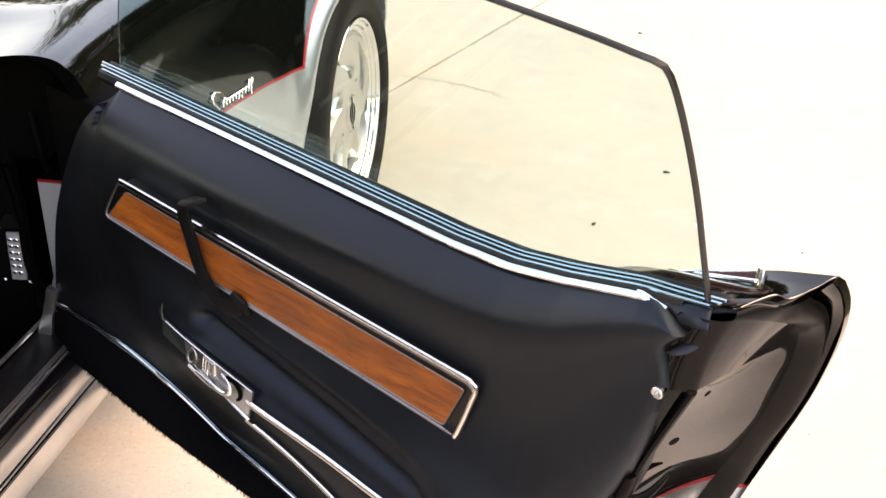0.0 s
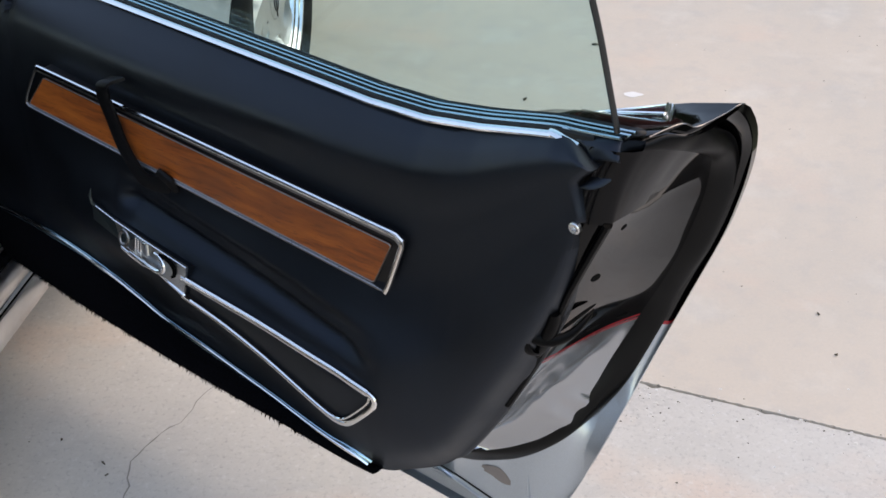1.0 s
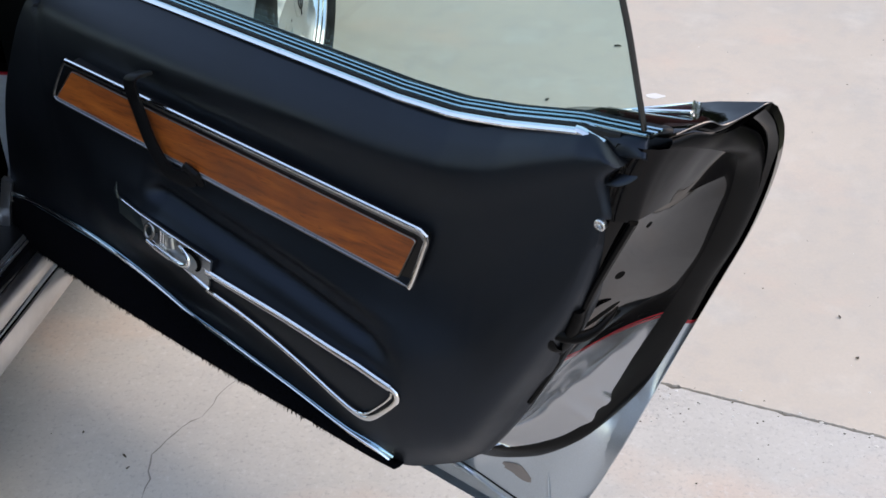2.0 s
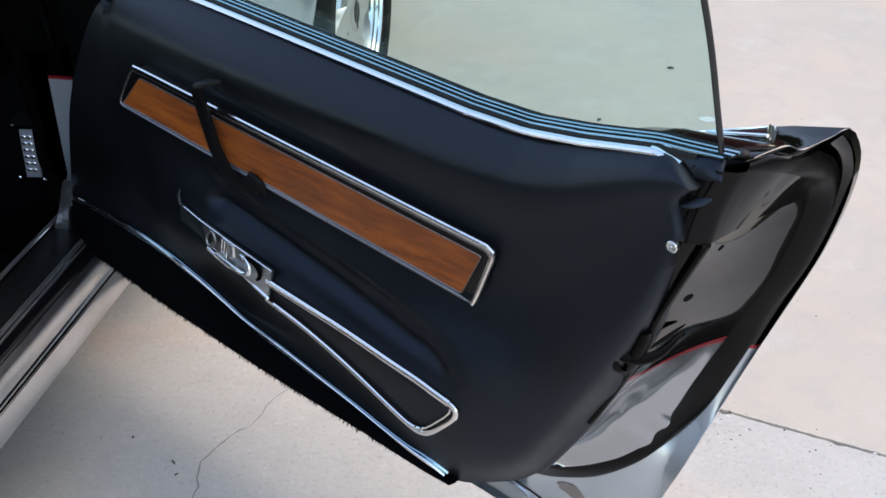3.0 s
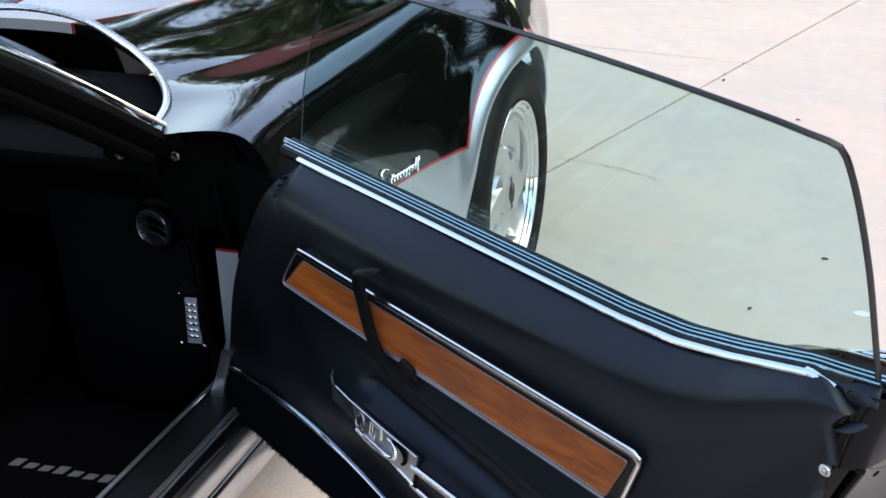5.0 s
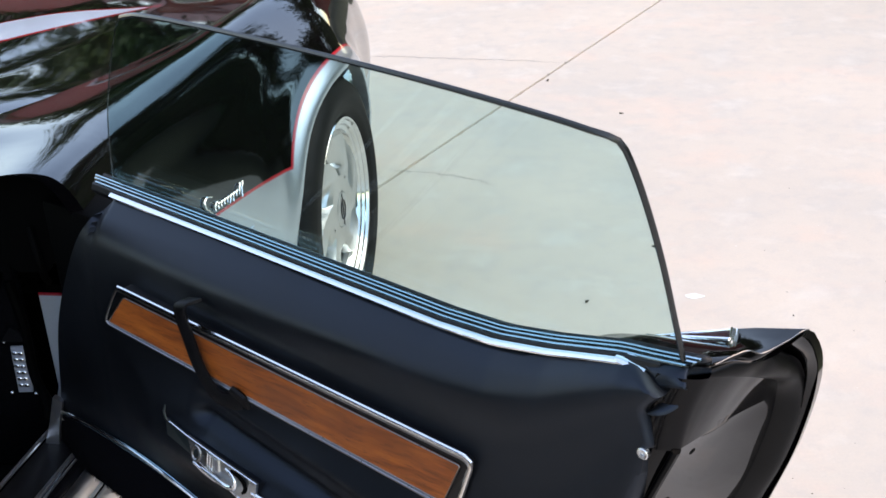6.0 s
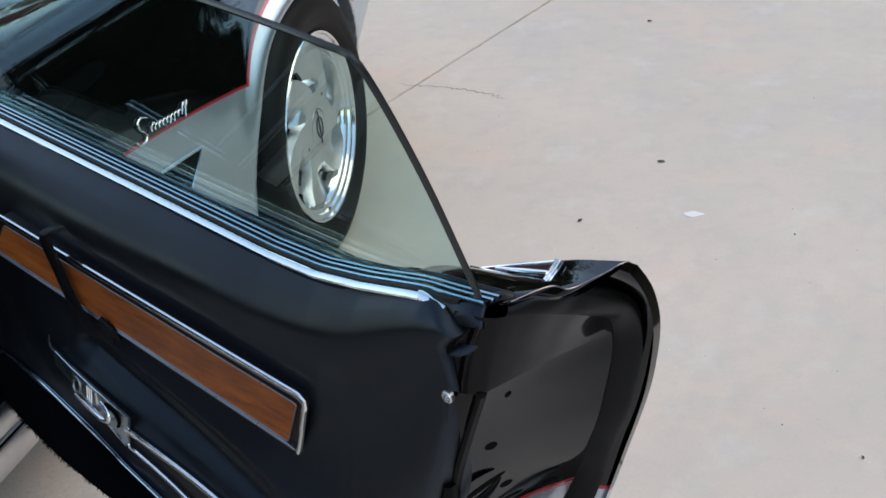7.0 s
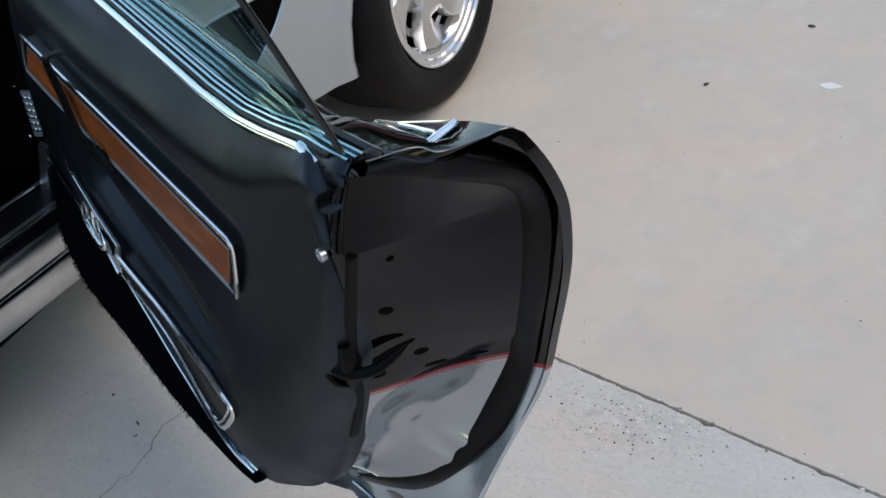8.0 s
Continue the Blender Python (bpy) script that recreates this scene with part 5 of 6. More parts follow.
part("rocker_lip", extrude_y([(0.6560, 0.2880), (0.6590, 0.2865), (0.6605, 0.2780), (0.6600, 0.2580), (0.6570, 0.2400), (0.6518, 0.2316), (0.620, 0.2280)], -0.93, -2.1), SILL_METAL, sill, "pale silver rocker lip")
# plain bars in place of the characters on the sill plate
for k in range(8):
    y = -1.376 - 0.0222 * k
    part("print_bar", box(bmesh.new(), (0.5905, y - 0.0072, 0.3764), (0.6110, y + 0.0072, 0.3772)), PRINT, plate, "silver printed bar", smooth=False)
# the sill falls slightly towards the nose
for ob in (sill, *sill.children_recursive):
    ob.data.transform(Matrix(((1, -0.0091, 0, -0.01274), (0, 1, 0, 0), (0, -0.0751, 1, -0.10514), (0, 0, 0, 1))))

# hinge pillar, painted like the body, with the kick panel before it
pillar = part("hinge_pillar", slab([(x, -0.875, z) for x, z in ((0.468, 0.225), (0.505, 0.225), (0.530, 0.34), (0.560, 0.46), (0.573, 0.572), (0.518, 0.574), (0.515, 0.36))], (0, 0.05, 0)), JAMB_PAINT, car, "silver lower hinge pillar with a red stripe", smooth=False)
part("pillar_flange", tube(spline([(0.535, -0.885, 0.34), (0.560, -0.890, 0.45), (0.577, -0.893, 0.555), (0.60, -0.90, 0.62)], 20), 0.006, sides=8, flat=0.6), JAMB_PAINT, car)
part("pillar_foot", slab([(0.562, -1.035, 0.345), (0.589, -1.037, 0.344), (0.597, -1.036, 0.385), (0.611, -1.032, 0.433), (0.594, -1.030, 0.440), (0.580, -1.033, 0.392)], (0, 0.010, 0)), SILL_METAL, car, "pale painted foot of the hinge pillar", smooth=False)
part("sill_seal", tube(spline([(0.575, -1.02, 0.395), (0.545, -0.97, 0.394), (0.515, -0.935, 0.396), (0.500, -0.92, 0.42), (0.500, -0.915, 0.52), (0.490, -0.915, 0.60)], 50), 0.009, sides=8), BLACK, car, "black rubber door seal")
kick = part("kick_panel", box(bmesh.new(), (0.20, -0.915, 0.20), (0.500, -0.885, 0.66), 0.012), CARPET, car, "black carpeted kick panel", angle=30)
pl_ = part("vent_plate", slab([(0.468, -0.918, 0.470), (0.497, -0.918, 0.472), (0.491, -0.918, 0.377), (0.463, -0.918, 0.375)], (0, -0.004, 0)), KICK_GREY, kick, "dimpled metal plate on the kick panel", smooth=False)
for k in range(6):
    z = 0.392 + 0.0133 * k
    for dx in (-0.006, 0.005):
        bm = bmesh.new()
        bmesh.ops.create_icosphere(bm, subdivisions=2, radius=0.0058, matrix=Matrix.Translation((0.479 + dx + 0.04 * (z - 0.42), -0.923, z)) @ Matrix.Diagonal((1, 0.6, 0.75, 1)))
        part("dimple", bm, CHROME, pl_)
for x, z in ((0.455, 0.478), (0.447, 0.371), (0.494, 0.371)):
    bm = bmesh.new()
    bmesh.ops.create_icosphere(bm, subdivisions=2, radius=0.0042, matrix=Matrix.Translation((x, -0.918, z)))
    part("screw_head", bm, CHROME, kick)
part("bracket", slab([(0.452, -0.917, 0.480), (0.502, -0.917, 0.482), (0.486, -0.917, 0.505), (0.476, -0.917, 0.510)], (0, -0.006, 0)), TRIM_BLACK, kick, smooth=False)

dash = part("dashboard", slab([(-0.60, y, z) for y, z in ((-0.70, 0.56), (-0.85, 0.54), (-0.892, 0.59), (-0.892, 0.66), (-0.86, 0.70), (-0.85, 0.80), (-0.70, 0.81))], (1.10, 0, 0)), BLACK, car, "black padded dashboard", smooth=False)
vent = part("air_vent", lathe([(0.0, 0.036), (0.010, 0.036), (0.012, 0.032), (0.006, 0.028), (-0.01, 0.026)], 32, "Y"), DARK_GLOSS, dash, "round air vent with bright fins")
vent.matrix_basis = Matrix.Translation((0.434, -0.925, 0.612)) @ pose(0, 0, 0, 180, 0, -12)
for k, dz in enumerate((0.016, 0.000, -0.018)):
    half = math.sqrt(0.034 ** 2 - dz ** 2)
    bm = tube([(half * q, 0.013, dz - 0.010 * (1 - q * q)) for q in np.linspace(-1, 1, 18)], [0.0008 + 0.0007 * (1 - abs(q)) for q in np.linspace(-1, 1, 18)], sides=6)
    part("vent_fin", bm, DULL_METAL, vent)
part("vent_rim", tube([(0.036 * math.cos(a), 0.012, 0.036 * math.sin(a)) for a in np.linspace(math.pi * 0.75, math.pi * 1.85, 24)], 0.0014, sides=6), DULL_METAL, vent)
part("vent_housing", tube([(0.434, -0.915, 0.612), (0.434, -0.84, 0.612)], 0.05, sides=16), TRIM_BLACK, dash)

floor_mat = part("floor_mat", box(bmesh.new(), (-0.02, -1.45, 0.2), (0.50, -0.93, 0.212), 0.005), CARPET, car, "black floor mat with faint grey characters", angle=30)
for k in range(7):
    x = 0.20 + 0.031 * k
    h = 0.012 if k % 3 else 0.017
    part("print_bar", slab([(x, -1.155 - 0.003, 0.2121), (x + 0.020, -1.155, 0.2121), (x + 0.025, -1.155 + h * 1.3, 0.2121), (x + 0.005, -1.155 + h * 1.2, 0.2121)], (0, 0, 0.001)), MAT_PRINT, floor_mat, "faint grey printed bar", smooth=False)


def build_seat(x0):
    bm = box(bmesh.new(), (x0 - 0.20, -1.98, 0.22), (x0 + 0.20, -1.58, 0.38), 0.05)
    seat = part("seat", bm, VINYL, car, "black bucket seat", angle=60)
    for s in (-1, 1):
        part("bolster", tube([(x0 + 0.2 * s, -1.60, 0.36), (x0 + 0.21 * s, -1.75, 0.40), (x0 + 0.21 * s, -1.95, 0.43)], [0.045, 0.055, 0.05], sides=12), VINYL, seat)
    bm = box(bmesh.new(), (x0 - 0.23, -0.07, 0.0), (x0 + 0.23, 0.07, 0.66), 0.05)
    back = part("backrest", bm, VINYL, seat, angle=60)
    back.matrix_basis = pose(0, -1.97, 0.30, 18, 0, 0)
    return seat


build_seat(0.31)
build_seat(-0.31)
# Added panel that darkens what the open door's glass mirrors.
part("inner_door_panel", box(bmesh.new(), (-0.66, -2.10, 0.24), (-0.61, -0.98, 0.835), 0.03), CARPET, car, "dark panel added inside the closed door", angle=40)
part("tunnel", box(bmesh.new(), (-0.10, -2.1, 0.2), (0.10, -0.80, 0.44), 0.04), CARPET, car, angle=40)
part("bulkhead", box(bmesh.new(), (-0.64, -2.22, 0.2), (0.64, -2.16, 0.84), 0.02), CARPET, car, angle=40)
part("rear_jamb", slab([(0.56, y, z) for y, z in ((-1.90, 0.22), (-2.14, 0.88), (-2.22, 0.88), (-2.22, 0.22))], (0.14, 0, 0)), JAMB_PAINT, car, smooth=False)

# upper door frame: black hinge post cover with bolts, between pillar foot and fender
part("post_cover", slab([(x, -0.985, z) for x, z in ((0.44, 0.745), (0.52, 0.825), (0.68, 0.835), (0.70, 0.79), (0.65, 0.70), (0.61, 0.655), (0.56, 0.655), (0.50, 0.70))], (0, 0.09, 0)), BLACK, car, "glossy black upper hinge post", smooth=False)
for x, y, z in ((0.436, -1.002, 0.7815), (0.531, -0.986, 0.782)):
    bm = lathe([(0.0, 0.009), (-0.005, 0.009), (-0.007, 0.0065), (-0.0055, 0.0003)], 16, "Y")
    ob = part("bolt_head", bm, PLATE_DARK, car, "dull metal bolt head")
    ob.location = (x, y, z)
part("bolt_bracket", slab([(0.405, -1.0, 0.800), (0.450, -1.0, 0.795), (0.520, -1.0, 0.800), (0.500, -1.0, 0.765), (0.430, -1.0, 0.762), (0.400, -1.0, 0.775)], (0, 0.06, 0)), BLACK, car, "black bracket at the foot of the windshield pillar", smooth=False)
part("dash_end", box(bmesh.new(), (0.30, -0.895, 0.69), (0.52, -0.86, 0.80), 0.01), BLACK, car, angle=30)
part("hinge_cable", tube(spline([(0.60, -0.99, 0.74), (0.615, -1.01, 0.70), (0.612, -1.0, 0.66), (0.60, -0.97, 0.63)], 20), 0.006, sides=8), BLACK, car)

# windshield, its pillars and bright trim, roof and tail
def mirror(p):
    return [(-x, y, z) for x, y, z in p]


PILLAR = [(0.525, -1.02, 0.836), (0.505, -1.19, 0.962), (0.485, -1.36, 1.078), (0.465, -1.50, 1.155)]
pil = spline(PILLAR, 24)
for path, extra in ((pil, ""), (mirror(pil), "")):
    s = 1 if path is pil else -1
    post = part("windshield_pillar", tube([(p[0] + 0.004 * s, p[1] - 0.022, p[2] - 0.012) for p in path], 0.030, sides=10, flat=0.8), BLACK, car, "black windshield pillar")
    part("pillar_trim", tube([(p[0] + 0.008 * s, p[1] + 0.008, p[2] + 0.010) for p in path], 0.0044, sides=8), CHROME, post, "bright chrome windshield trim")
    part("pillar_trim", tube([(p[0] - 0.022 * s, p[1] + 0.014, p[2] + 0.004) for p in path], 0.0026, sides=6), CHROME, post)
    part("pillar_seal", tube([(p[0] + 0.012 * s, p[1] - 0.058, p[2] - 0.024) for p in path], 0.014, sides=8), BLACK, post)
g = []
for t in np.linspace(0, 1, 16):
    p = spline(PILLAR, 16)[int(round(t * 15))]
    g.append([(p[0] * s * 0.97, p[1] + 0.30 * (1 - s * s) * (1 - 0.35 * t), p[2] + 0.006) for s in np.linspace(-1, 1, 25)])
bm = grid_mesh(g)
ws = part("windshield", bm, GLASS, car, "curved tinted windshield")
ws.visible_shadow = False
part("cowl_edge", tube([(x, y, z) for x, y, z in spline([(-0.40, -0.82, 0.846), (-0.30, -0.70, 0.862), (-0.15, -0.635, 0.888), (0.0, -0.615, 0.898), (0.15, -0.635, 0.888), (0.27, -0.69, 0.866), (0.35, -0.745, 0.852), (0.43, -0.83, 0.844), (0.484, -0.918, 0.842), (0.509, -1.0, 0.838)], 80)], 0.0075, sides=8), ALLOY, car, "pale bright edging of the cowl")
part("wiper", tube([(0.36, -0.86, 0.80), (0.20, -0.80, 0.815), (0.0, -0.76, 0.825)], 0.004, sides=6), BLACK, car, "black wiper in the cowl recess")
part("wiper", tube([(0.42, -0.90, 0.80), (0.30, -0.80, 0.80), (0.22, -0.74, 0.805)], 0.0025, sides=6), CHROME, car, "thin wiper arm")

g = []
for t in np.linspace(0, 1, 26):
    y = -1.50 - 2.1 * t
    zc = float(np.interp(t, [0, 0.12, 0.3, 0.45, 0.7, 0.85, 1.0], [1.165, 1.19, 1.185, 1.13, 0.97, 0.91, 0.80]))
    half = float(np.interp(t, [0, 0.3, 0.5, 0.8, 1.0], [0.47, 0.50, 0.52, 0.60, 0.50]))
    g.append([(half * s, y, zc - 0.05 * s * s * s * s) for s in np.linspace(-1, 1, 21)])
roof = part("roof", grid_mesh(g), PAINT, car, "glossy black roof and tail deck")
roof.modifiers.new("thick", "SOLIDIFY").thickness = 0.02
part("deck", grid_mesh([[(s * (section(y, 0.0)[0] + 0.004), y, section(y, 0.0)[1] - 0.004) for s in np.linspace(-1, 1, 21)] for y in np.linspace(-2.15, -3.65, 30)]), PAINT, car)
part("tail", grid_mesh([[(0.69 * s, -3.66 - 0.03 * (1 - s * s), z) for s in np.linspace(-1, 1, 21)] for z in np.linspace(0.34, 0.80, 6)]), PAINT, car)


# ---- fender details: script, air outlet ----
def body_x(y, z):
    best = min(((abs(section(y, s)[1] - z), section(y, s)[0]) for s in np.linspace(0.3, 1.0, 60)), key=lambda q: q[0])
    return best[1]


def on_fender(y, z, lift=0.003):
    r = math.hypot(y, z - 0.32)
    return (body_x(y, z) + 0.019 * math.exp(-((r - 0.358) / 0.030) ** 2) + 0.004 * math.exp(-((r - 0.42) / 0.05) ** 2) + lift, y, z)


def stripe_z(y):
    return 0.522 - 0.11 * y


bm = bmesh.new()
stroke = []
for k in range(260):
    t = k / 259
    p = t * 2 * math.pi * 10.0
    up = 0.5 + 0.5 * math.cos(p)
    h = (0.0095 + (0.009 if t > 0.88 else 0.004 if 0.08 < t < 0.16 else 0.0)) * up - (0.008 if 0.56 < t < 0.64 or t > 0.92 else 0.0) * (1 - up)
    y = -0.630 + 0.128 * t + 0.0026 * math.sin(p) + 0.6 * h
    stroke.append(on_fender(y, stripe_z(y) + 0.011 + h, 0.004))
tube(stroke, 0.0014, bm, 6, normal=(1, 0, 0))
big = [(-0.620, 0.038), (-0.640, 0.043), (-0.654, 0.034), (-0.650, 0.022), (-0.640, 0.012), (-0.648, 0.002), (-0.668, 0.000), (-0.676, 0.008)]
tube([on_fender(y, stripe_z(y) + h, 0.004) for y, h in spline(big, 36)], 0.0021, bm, 6, normal=(1, 0, 0))
part("script_badge", bm, CHROME, car, "wavy chrome script-like badge")
g = []
for t in np.linspace(0, 1, 9):
    a, b = np.array((-0.497, 0.508)) * (1 - t) + np.array((-0.78, 0.535)) * t, np.array((-0.615, 0.372)) * (1 - t) + np.array((-0.76, 0.430)) * t
    g.append([on_fender(*(a * (1 - s) + b * s + np.array((0.012, 0)) * math.sin(math.pi * s) * (1 - t)), 0.002 - 0.004 * (0.1 < t < 0.9 and 0.1 < s < 0.9)) for s in np.linspace(0, 1, 9)])
for row in g:
    for k in range(9):
        row[k] = (max(row[k][0], on_fender(row[k][1], row[k][2], 0.0012)[0]), row[k][1], row[k][2])
part("air_outlet", grid_mesh(g), BLACK, car, "dark triangular air outlet behind the wheel")
rim_line = [r[0] for r in g] + g[-1][1:] + [r[-1] for r in g[::-1]][1:] + g[0][::-1][1:-1]
part("outlet_rim", tube(rim_line, 0.0035, sides=6, closed=True, normal=(1, 0, 0)), PAINT, car)

# ---- small things on the ground ----
LEAF = material("dry_leaf", (0.05, 0.04, 0.025), 0.8)
MORTAR = material("pale_mortar", (0.60, 0.575, 0.53), 0.9)
CHALK = material("white_splash", (0.72, 0.71, 0.68), 0.7)


def scrap(x, y, size, turn, seed, mat=LEAF, name="leaf_scrap", label="small dark leaf scrap lying on the concrete", category="leaf", thick=0.004):
    rnd = random.Random(seed)
    pts = []
    for a in np.linspace(0, 2 * math.pi, 11, endpoint=False):
        r = size * (0.6 + 0.5 * rnd.random())
        q = Vector((r * math.cos(a), 0.45 * r * math.sin(a), 0))
        q.rotate(Euler((0, 0, turn)))
        pts.append((x + q.x, y + q.y, 0.001 + thick * rnd.random()))
    ob = part(name, slab(pts, (0, 0, 0.0015)), mat, smooth=False)
    return tagged(ob, label, category)


for k, (x, y, s) in enumerate(((1.56, 0.465, 0.017), (1.398, 0.145, 0.016), (0.794, -1.208, 0.008), (0.81, -1.235, 0.006), (2.03, -0.678, 0.008), (2.05, -0.80, 0.007), (1.124, 1.836, 0.02), (1.414, 1.488, 0.014), (0.70, -1.16, 0.005), (1.9, 0.1, 0.006))):
    scrap(x, y, s * 0.6, k * 1.3, k + 3)
blot = [(1.664 + 0.024 * math.cos(a) * (1 + 0.12 * math.sin(3 * a + 1)), 0.190 + 0.013 * math.sin(a) * (1 + 0.16 * math.cos(4 * a)), 0.0004) for a in np.linspace(0, math.tau, 40, endpoint=False)]
tagged(part("white_splash", slab(blot, (0, 0, 0.0006)), CHALK, smooth=False), "dried white splash on the concrete", "stain")


def specks(name, label, category, mat, count, small, large, seed, near_joint, scab=0.0):
    """Flat crumbs lying about, a share of them along the slab joint, as one piece."""
    rnd = random.Random(seed)
    verts, faces = [], []
    for k in range(count):
        x, y = rnd.uniform(0.6, 2.7), rnd.uniform(-1.75, 0.9)
        if rnd.random() < near_joint:
            x = rnd.uniform(1.35, 2.4)
            y = -0.836 - 0.264 * (x - 1.43) + rnd.gauss(-0.012, 0.016) - abs(rnd.gauss(0, 0.05)) * (rnd.random() < 0.5)
        if rnd.random() < scab:
            x, y = rnd.gauss(1.60, 0.085), rnd.gauss(-0.955, 0.040)
        r, i, m = rnd.uniform(small, large) * rnd.uniform(0.5, 1.0), len(verts), 6
        for a in range(m):
            q = r * rnd.uniform(0.6, 1.2)
            verts.append((x + q * math.cos(a * math.tau / m), y + 0.8 * q * math.sin(a * math.tau / m), 0.0005))
        verts.append((x + 0.2 * r, y, 0.0006 + min(0.5 * r, 0.0012)))
        faces += [(i + a, i + (a + 1) % m, i + m) for a in range(m)]
    me = bpy.data.meshes.new(name)
    me.from_pydata(verts, [], faces)
    me.materials.append(mat)
    return tagged(new(name, me), label, category, kind="stuff")


specks("grit", "fine dark grit scattered along the slab joint", "grit", SOIL, 240, 0.0007, 0.0028, 21, 0.4, 0.35)
specks("pale_chips", "pale chips of mortar on the concrete", "chips", CHALK, 190, 0.0010, 0.0034, 22, 0.4, 0.3)
specks("mortar_lumps", "pale flattened lumps of mortar beside the slab joint", "mortar", MORTAR, 70, 0.002, 0.0065, 24, 0.6, 0.6)
specks("brown_crumbs", "small brown crumbs on the concrete", "crumbs", LEAF, 90, 0.0010, 0.0030, 23, 0.25, 0.4)


# ---- unseen surroundings, added to light and mirror in the paint ----
def bark():
    m = material("bark", (0.12, 0.09, 0.07), 0.9)
    n = Nodes(m)
    g = n.noise(9.0, 6.0, stretch=(3, 3, 0.5))
    n.set(Base_Color=n.mix(g, (0.06, 0.045, 0.035), (0.19, 0.15, 0.12)), Normal=n.bump(g, 0.8, 0.03))
    return m


def leaf_material():
    m = material("leaves", (0.05, 0.09, 0.03), 0.55)
    n = Nodes(m)
    isl = n.t.nodes.new("ShaderNodeNewGeometry").outputs["Random Per Island"]
    n.set(Base_Color=n.ramp(isl, [(0.0, (0.020, 0.042, 0.012)), (0.6, (0.045, 0.085, 0.025)), (1.0, (0.085, 0.12, 0.036))]))
    return m


BARK, LEAVES = bark(), leaf_material()


def build_tree(height, spread, seed, leaves=8000):
    rnd = random.Random(seed)
    tree = thing("tree", "broad leafy tree beside the driveway", "tree", group="trees round the driveway")
    bm = bmesh.new()
    trunk = spline([(0, 0, -0.04), (0.05, 0.02, height * 0.25), (-0.04, 0.06, height * 0.5), (0.05, 0, height * 0.8)], 14)
    tube(trunk, [0.24 - 0.012 * k for k in range(14)], bm, 10, normal=(1, 0, 0))
    tips = []
    for k in range(11):
        z0 = height * rnd.uniform(0.32, 0.7)
        a = k * 2.4 + rnd.random()
        r = spread * rnd.uniform(0.55, 0.95)
        tip = (r * math.cos(a), r * math.sin(a), z0 + height * rnd.uniform(0.1, 0.3))
        mid = (tip[0] * 0.5, tip[1] * 0.5, z0 + (tip[2] - z0) * 0.75)
        tube(spline([(0, 0, z0), mid, tip], 8), [0.09, 0.08, 0.07, 0.06, 0.05, 0.04, 0.03, 0.015], bm, 6, normal=(0, 0, 1))
        tips += [tip, mid, tuple((p + q) / 2 for p, q in zip(mid, tip))]
    tips.append((0, 0, height * 0.9))
    part("trunk", bm, BARK, tree)
    verts, faces = [], []
    for k in range(leaves):
        c = rnd.choice(tips)
        p = Vector(c) + Vector((rnd.gauss(0, 0.40), rnd.gauss(0, 0.40), rnd.gauss(0.05, 0.27)))
        e = Euler((rnd.uniform(-0.9, 0.9), rnd.uniform(-0.9, 0.9), rnd.uniform(0, 6.3)))
        s = rnd.uniform(0.07, 0.15)
        i = len(verts)
        for q in ((-s, 0, 0), (0, -0.45 * s, 0.1 * s), (s, 0, 0), (0, 0.45 * s, 0.1 * s)):
            v = Vector(q)
            v.rotate(e)
            verts.append(tuple(p + v))
        faces.append((i, i + 1, i + 2, i + 3))
    me = bpy.data.meshes.new("crown")
    me.from_pydata(verts, [], faces)
    me.materials.append(LEAVES)
    crown = new("crown", me)
    crown.parent = tree
    return tree


first = build_tree(5.8, 2.6, 3)
first.matrix_basis = pose(3.2, 9.5, 0, 0, 0, 20)
second = build_tree(4.9, 2.2, 8)
second.matrix_basis = pose(1.0, 10.5, 0, 0, 0, 70)
for x, y, r in ((0.2, 13.0, 140), (7.5, 8.5, 10), (11.0, 8.5, 80), (-9.0, -7.0, 33)):
    copy_thing(first, pose(x, y, 0, 0, 0, r))
for x, y, r in ((6.8, 12.5, 100), (13.0, 3.5, 15), (-4.6, 11.5, 70), (-2.2, 12.8, 200)):
    copy_thing(second, pose(x, y, 0, 0, 0, r))
third = build_tree(7.6, 2.9, 15, 1500)
third.matrix_basis = pose(-0.6, 15.0, 0, 0, 0, 40)
for x, y, r in ((-6.0, 14.5, 130), (4.2, 14.6, 250), (9.5, 13.0, 310)):
    copy_thing(third, pose(x, y, 0, 0, 0, r))


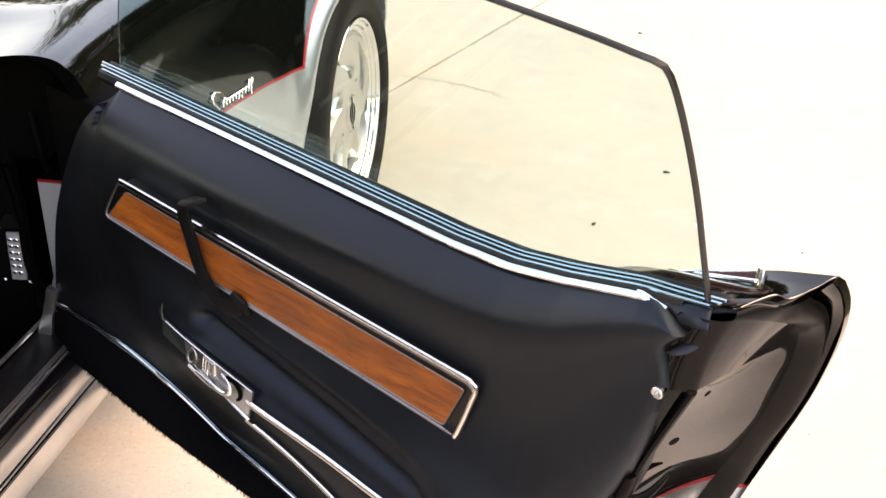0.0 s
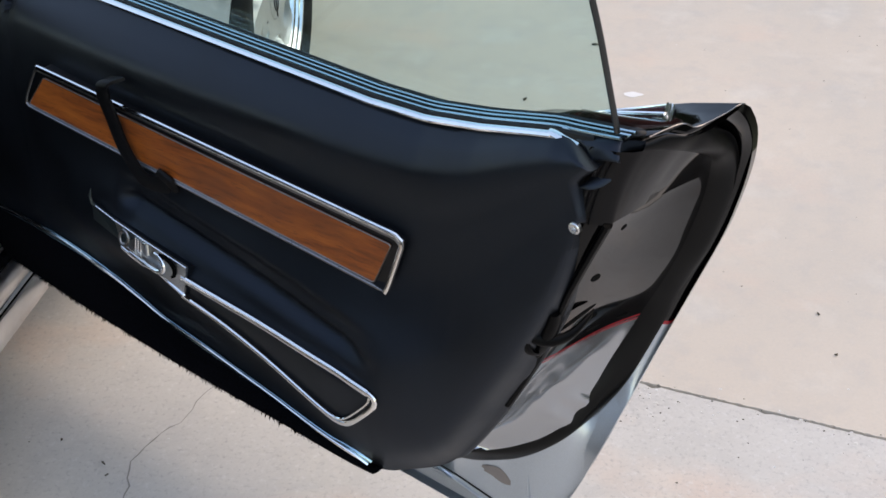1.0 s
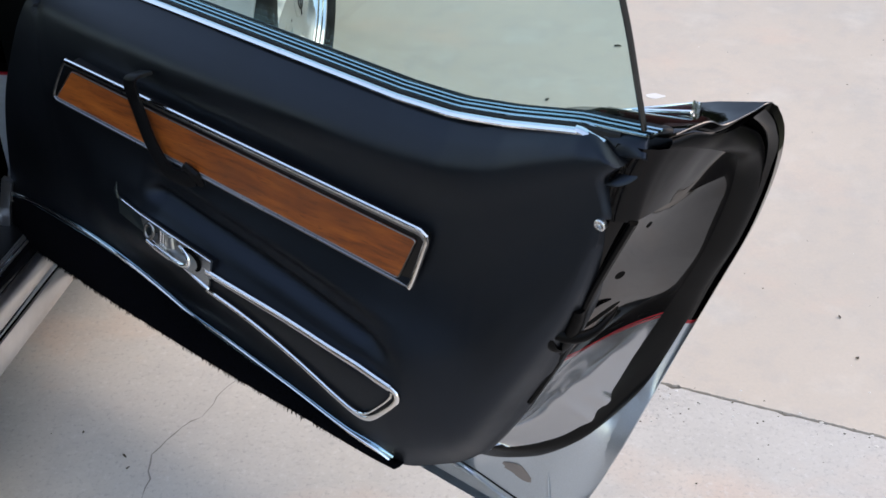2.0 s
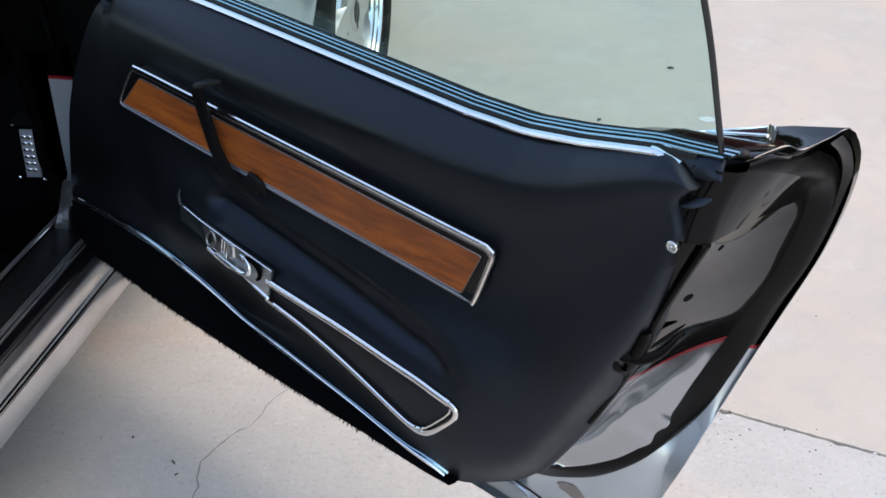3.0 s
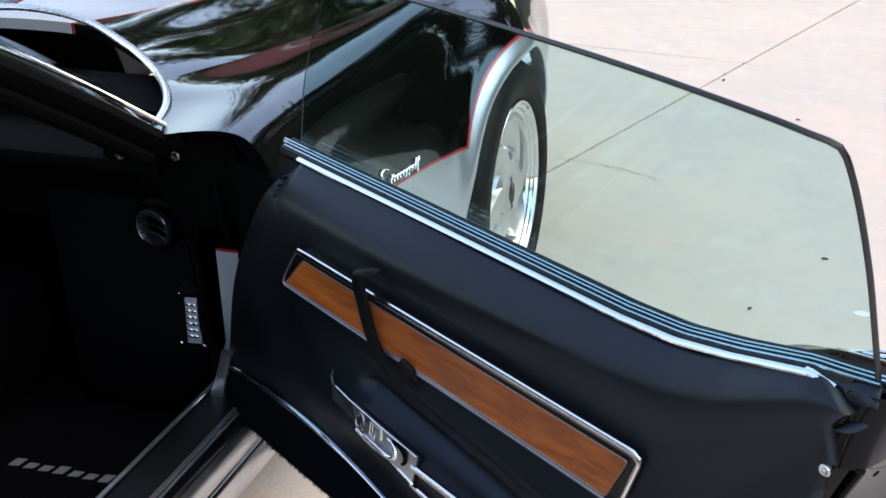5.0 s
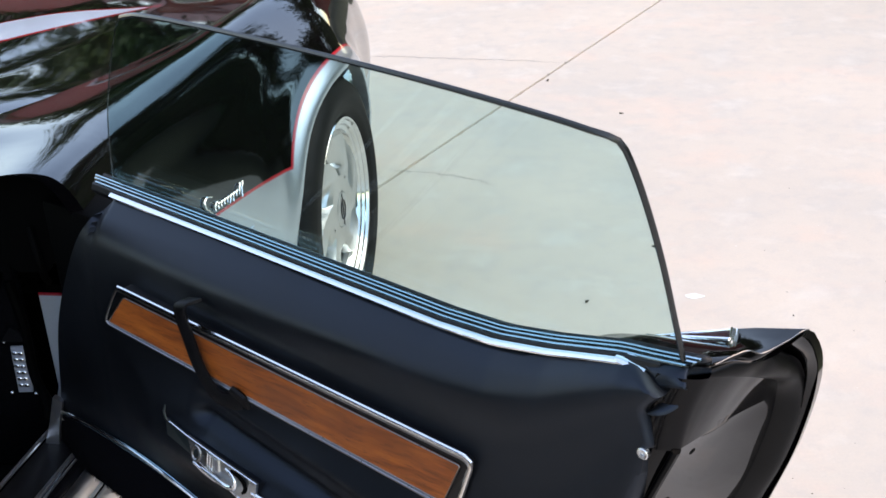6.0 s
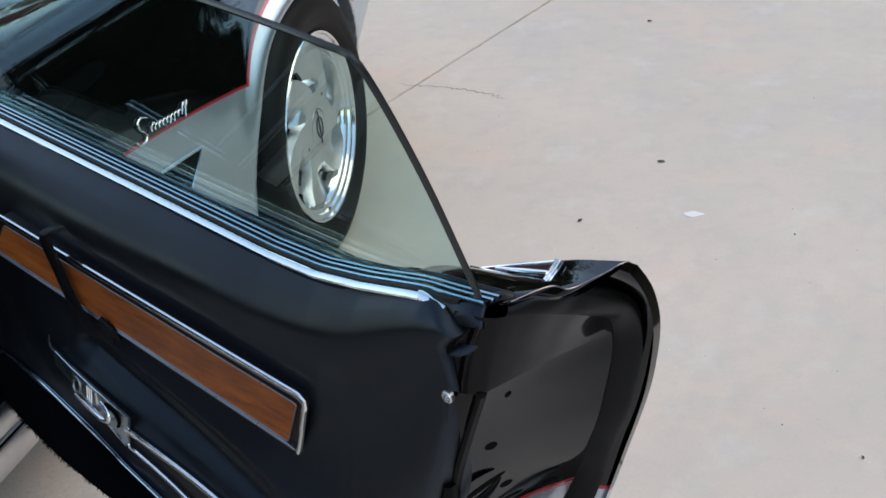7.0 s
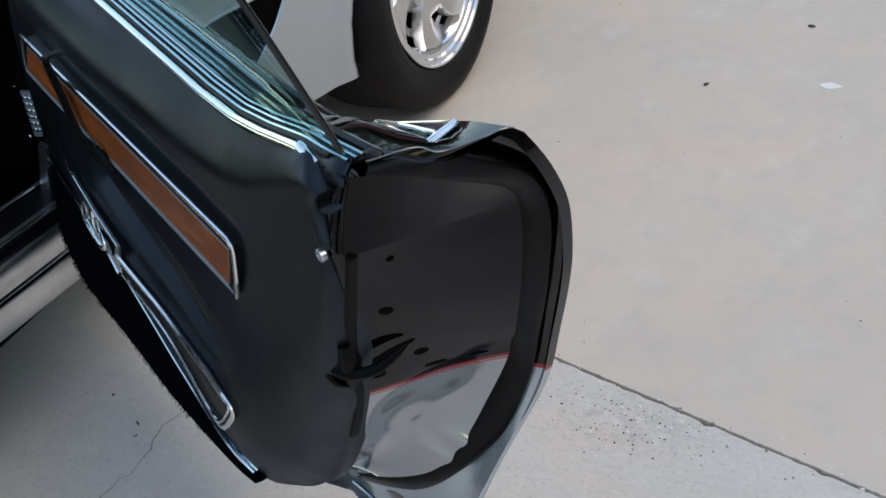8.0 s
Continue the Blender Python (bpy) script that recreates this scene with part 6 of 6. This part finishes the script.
def build_hedge(length, height, seed):
    """A clipped hedge: twiggy stems and a plain dark box under many small leaves."""
    rnd = random.Random(seed)
    hedge = thing("hedge", "dense dark green hedge, added unseen for dark reflections", "hedge", group="hedges round the lawn")
    bm = bmesh.new()
    for k in range(int(length / 0.35)):
        x = -length / 2 + 0.35 * (k + 0.5)
        tube([(x, 0, -0.04), (x + rnd.gauss(0, 0.05), rnd.gauss(0, 0.08), height * 0.5), (x + rnd.gauss(0, 0.1), rnd.gauss(0, 0.15), height * 0.92)], [0.03, 0.05, 0.02], bm, 5)
    part("stems", bm, BARK, hedge)
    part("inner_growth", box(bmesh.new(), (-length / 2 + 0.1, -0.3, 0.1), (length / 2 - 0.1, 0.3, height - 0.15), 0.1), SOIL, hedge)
    verts, faces = [], []
    for k in range(int(length * 420)):
        p = Vector((rnd.uniform(-length / 2, length / 2), rnd.choice((-1, 1)) * rnd.uniform(0.28, 0.46), rnd.uniform(0.0, height)))
        if rnd.random() < 0.25:
            p.y, p.z = rnd.uniform(-0.42, 0.42), height + rnd.gauss(-0.08, 0.09)
        e = Euler((rnd.uniform(-1.4, 1.4), rnd.uniform(-0.9, 0.9), rnd.uniform(0, 6.3)))
        s, i = rnd.uniform(0.05, 0.11), len(verts)
        for q in ((-s, 0, 0), (0, -0.5 * s, 0.1 * s), (s, 0, 0), (0, 0.5 * s, 0.1 * s)):
            v = Vector(q)
            v.rotate(e)
            verts.append(tuple(p + v))
        faces.append((i, i + 1, i + 2, i + 3))
    me = bpy.data.meshes.new("leaves")
    me.from_pydata(verts, [], faces)
    me.materials.append(LEAVES)
    leaves = new("leaves", me)
    leaves.parent = hedge
    return hedge


# Hedges added out of view so the fender and door edge mirror dark.
row = build_hedge(6.0, 2.3, 5)
row.matrix_basis = pose(5.5, 7.6, 0, 0, 0, -8)
copy_thing(row, pose(11.3, 6.6, 0, 0, 0, -12))
copy_thing(row, pose(7.2, 3.0, 0, 0, 0, 82))
copy_thing(row, pose(6.6, -3.2, 0, 0, 0, 85))


def brick_material():
    m = material("red_brick", (0.3, 0.06, 0.05), 0.85)
    n = Nodes(m)
    b = n.t.nodes.new("ShaderNodeTexBrick")
    b.inputs["Scale"].default_value = 4.6
    for k, c in (("Color1", (0.32, 0.055, 0.05, 1)), ("Color2", (0.24, 0.045, 0.04, 1)), ("Mortar", (0.3, 0.22, 0.2, 1))):
        b.inputs[k].default_value = c
    mp = n.t.nodes.new("ShaderNodeMapping")
    mp.inputs["Rotation"].default_value = (radians(90), 0, 0)
    n.t.links.new(n.coords(), mp.inputs["Vector"])
    n.t.links.new(mp.outputs[0], b.inputs["Vector"])
    n.set(Base_Color=b.outputs["Color"])
    return m


def build_house():
    house = thing("house", "red brick house beyond the driveway", "house")
    house.matrix_basis = pose(-2.0, 20.0, 0, 0, 0, -6)
    part("wall", box(bmesh.new(), (-22, 0, -0.04), (5, 6, 3.2)), brick_material(), house, smooth=False)
    roof_mat = material("roof_tiles", (0.10, 0.05, 0.045), 0.8)
    part("roof", slab([(-22.4, -0.5, 3.1), (-22.4, 3.0, 4.4), (-22.4, 6.5, 3.1)], (27.8, 0, 0)), roof_mat, house, smooth=False)
    pane = material("pane", (0.02, 0.025, 0.03), 0.05)
    white = material("white_paint", (0.75, 0.75, 0.72), 0.5)
    for x in (-18.0, -12.5, -5.5, -1.8, 2.4):
        frame_ = part("window", box(bmesh.new(), (x - 0.75, -0.06, 1.2), (x + 0.75, 0.02, 2.7), 0.01), white, house, smooth=False)
        part("pane", box(bmesh.new(), (x - 0.66, -0.07, 1.29), (x + 0.66, -0.05, 2.61)), pane, frame_, smooth=False)
    return house


build_house()
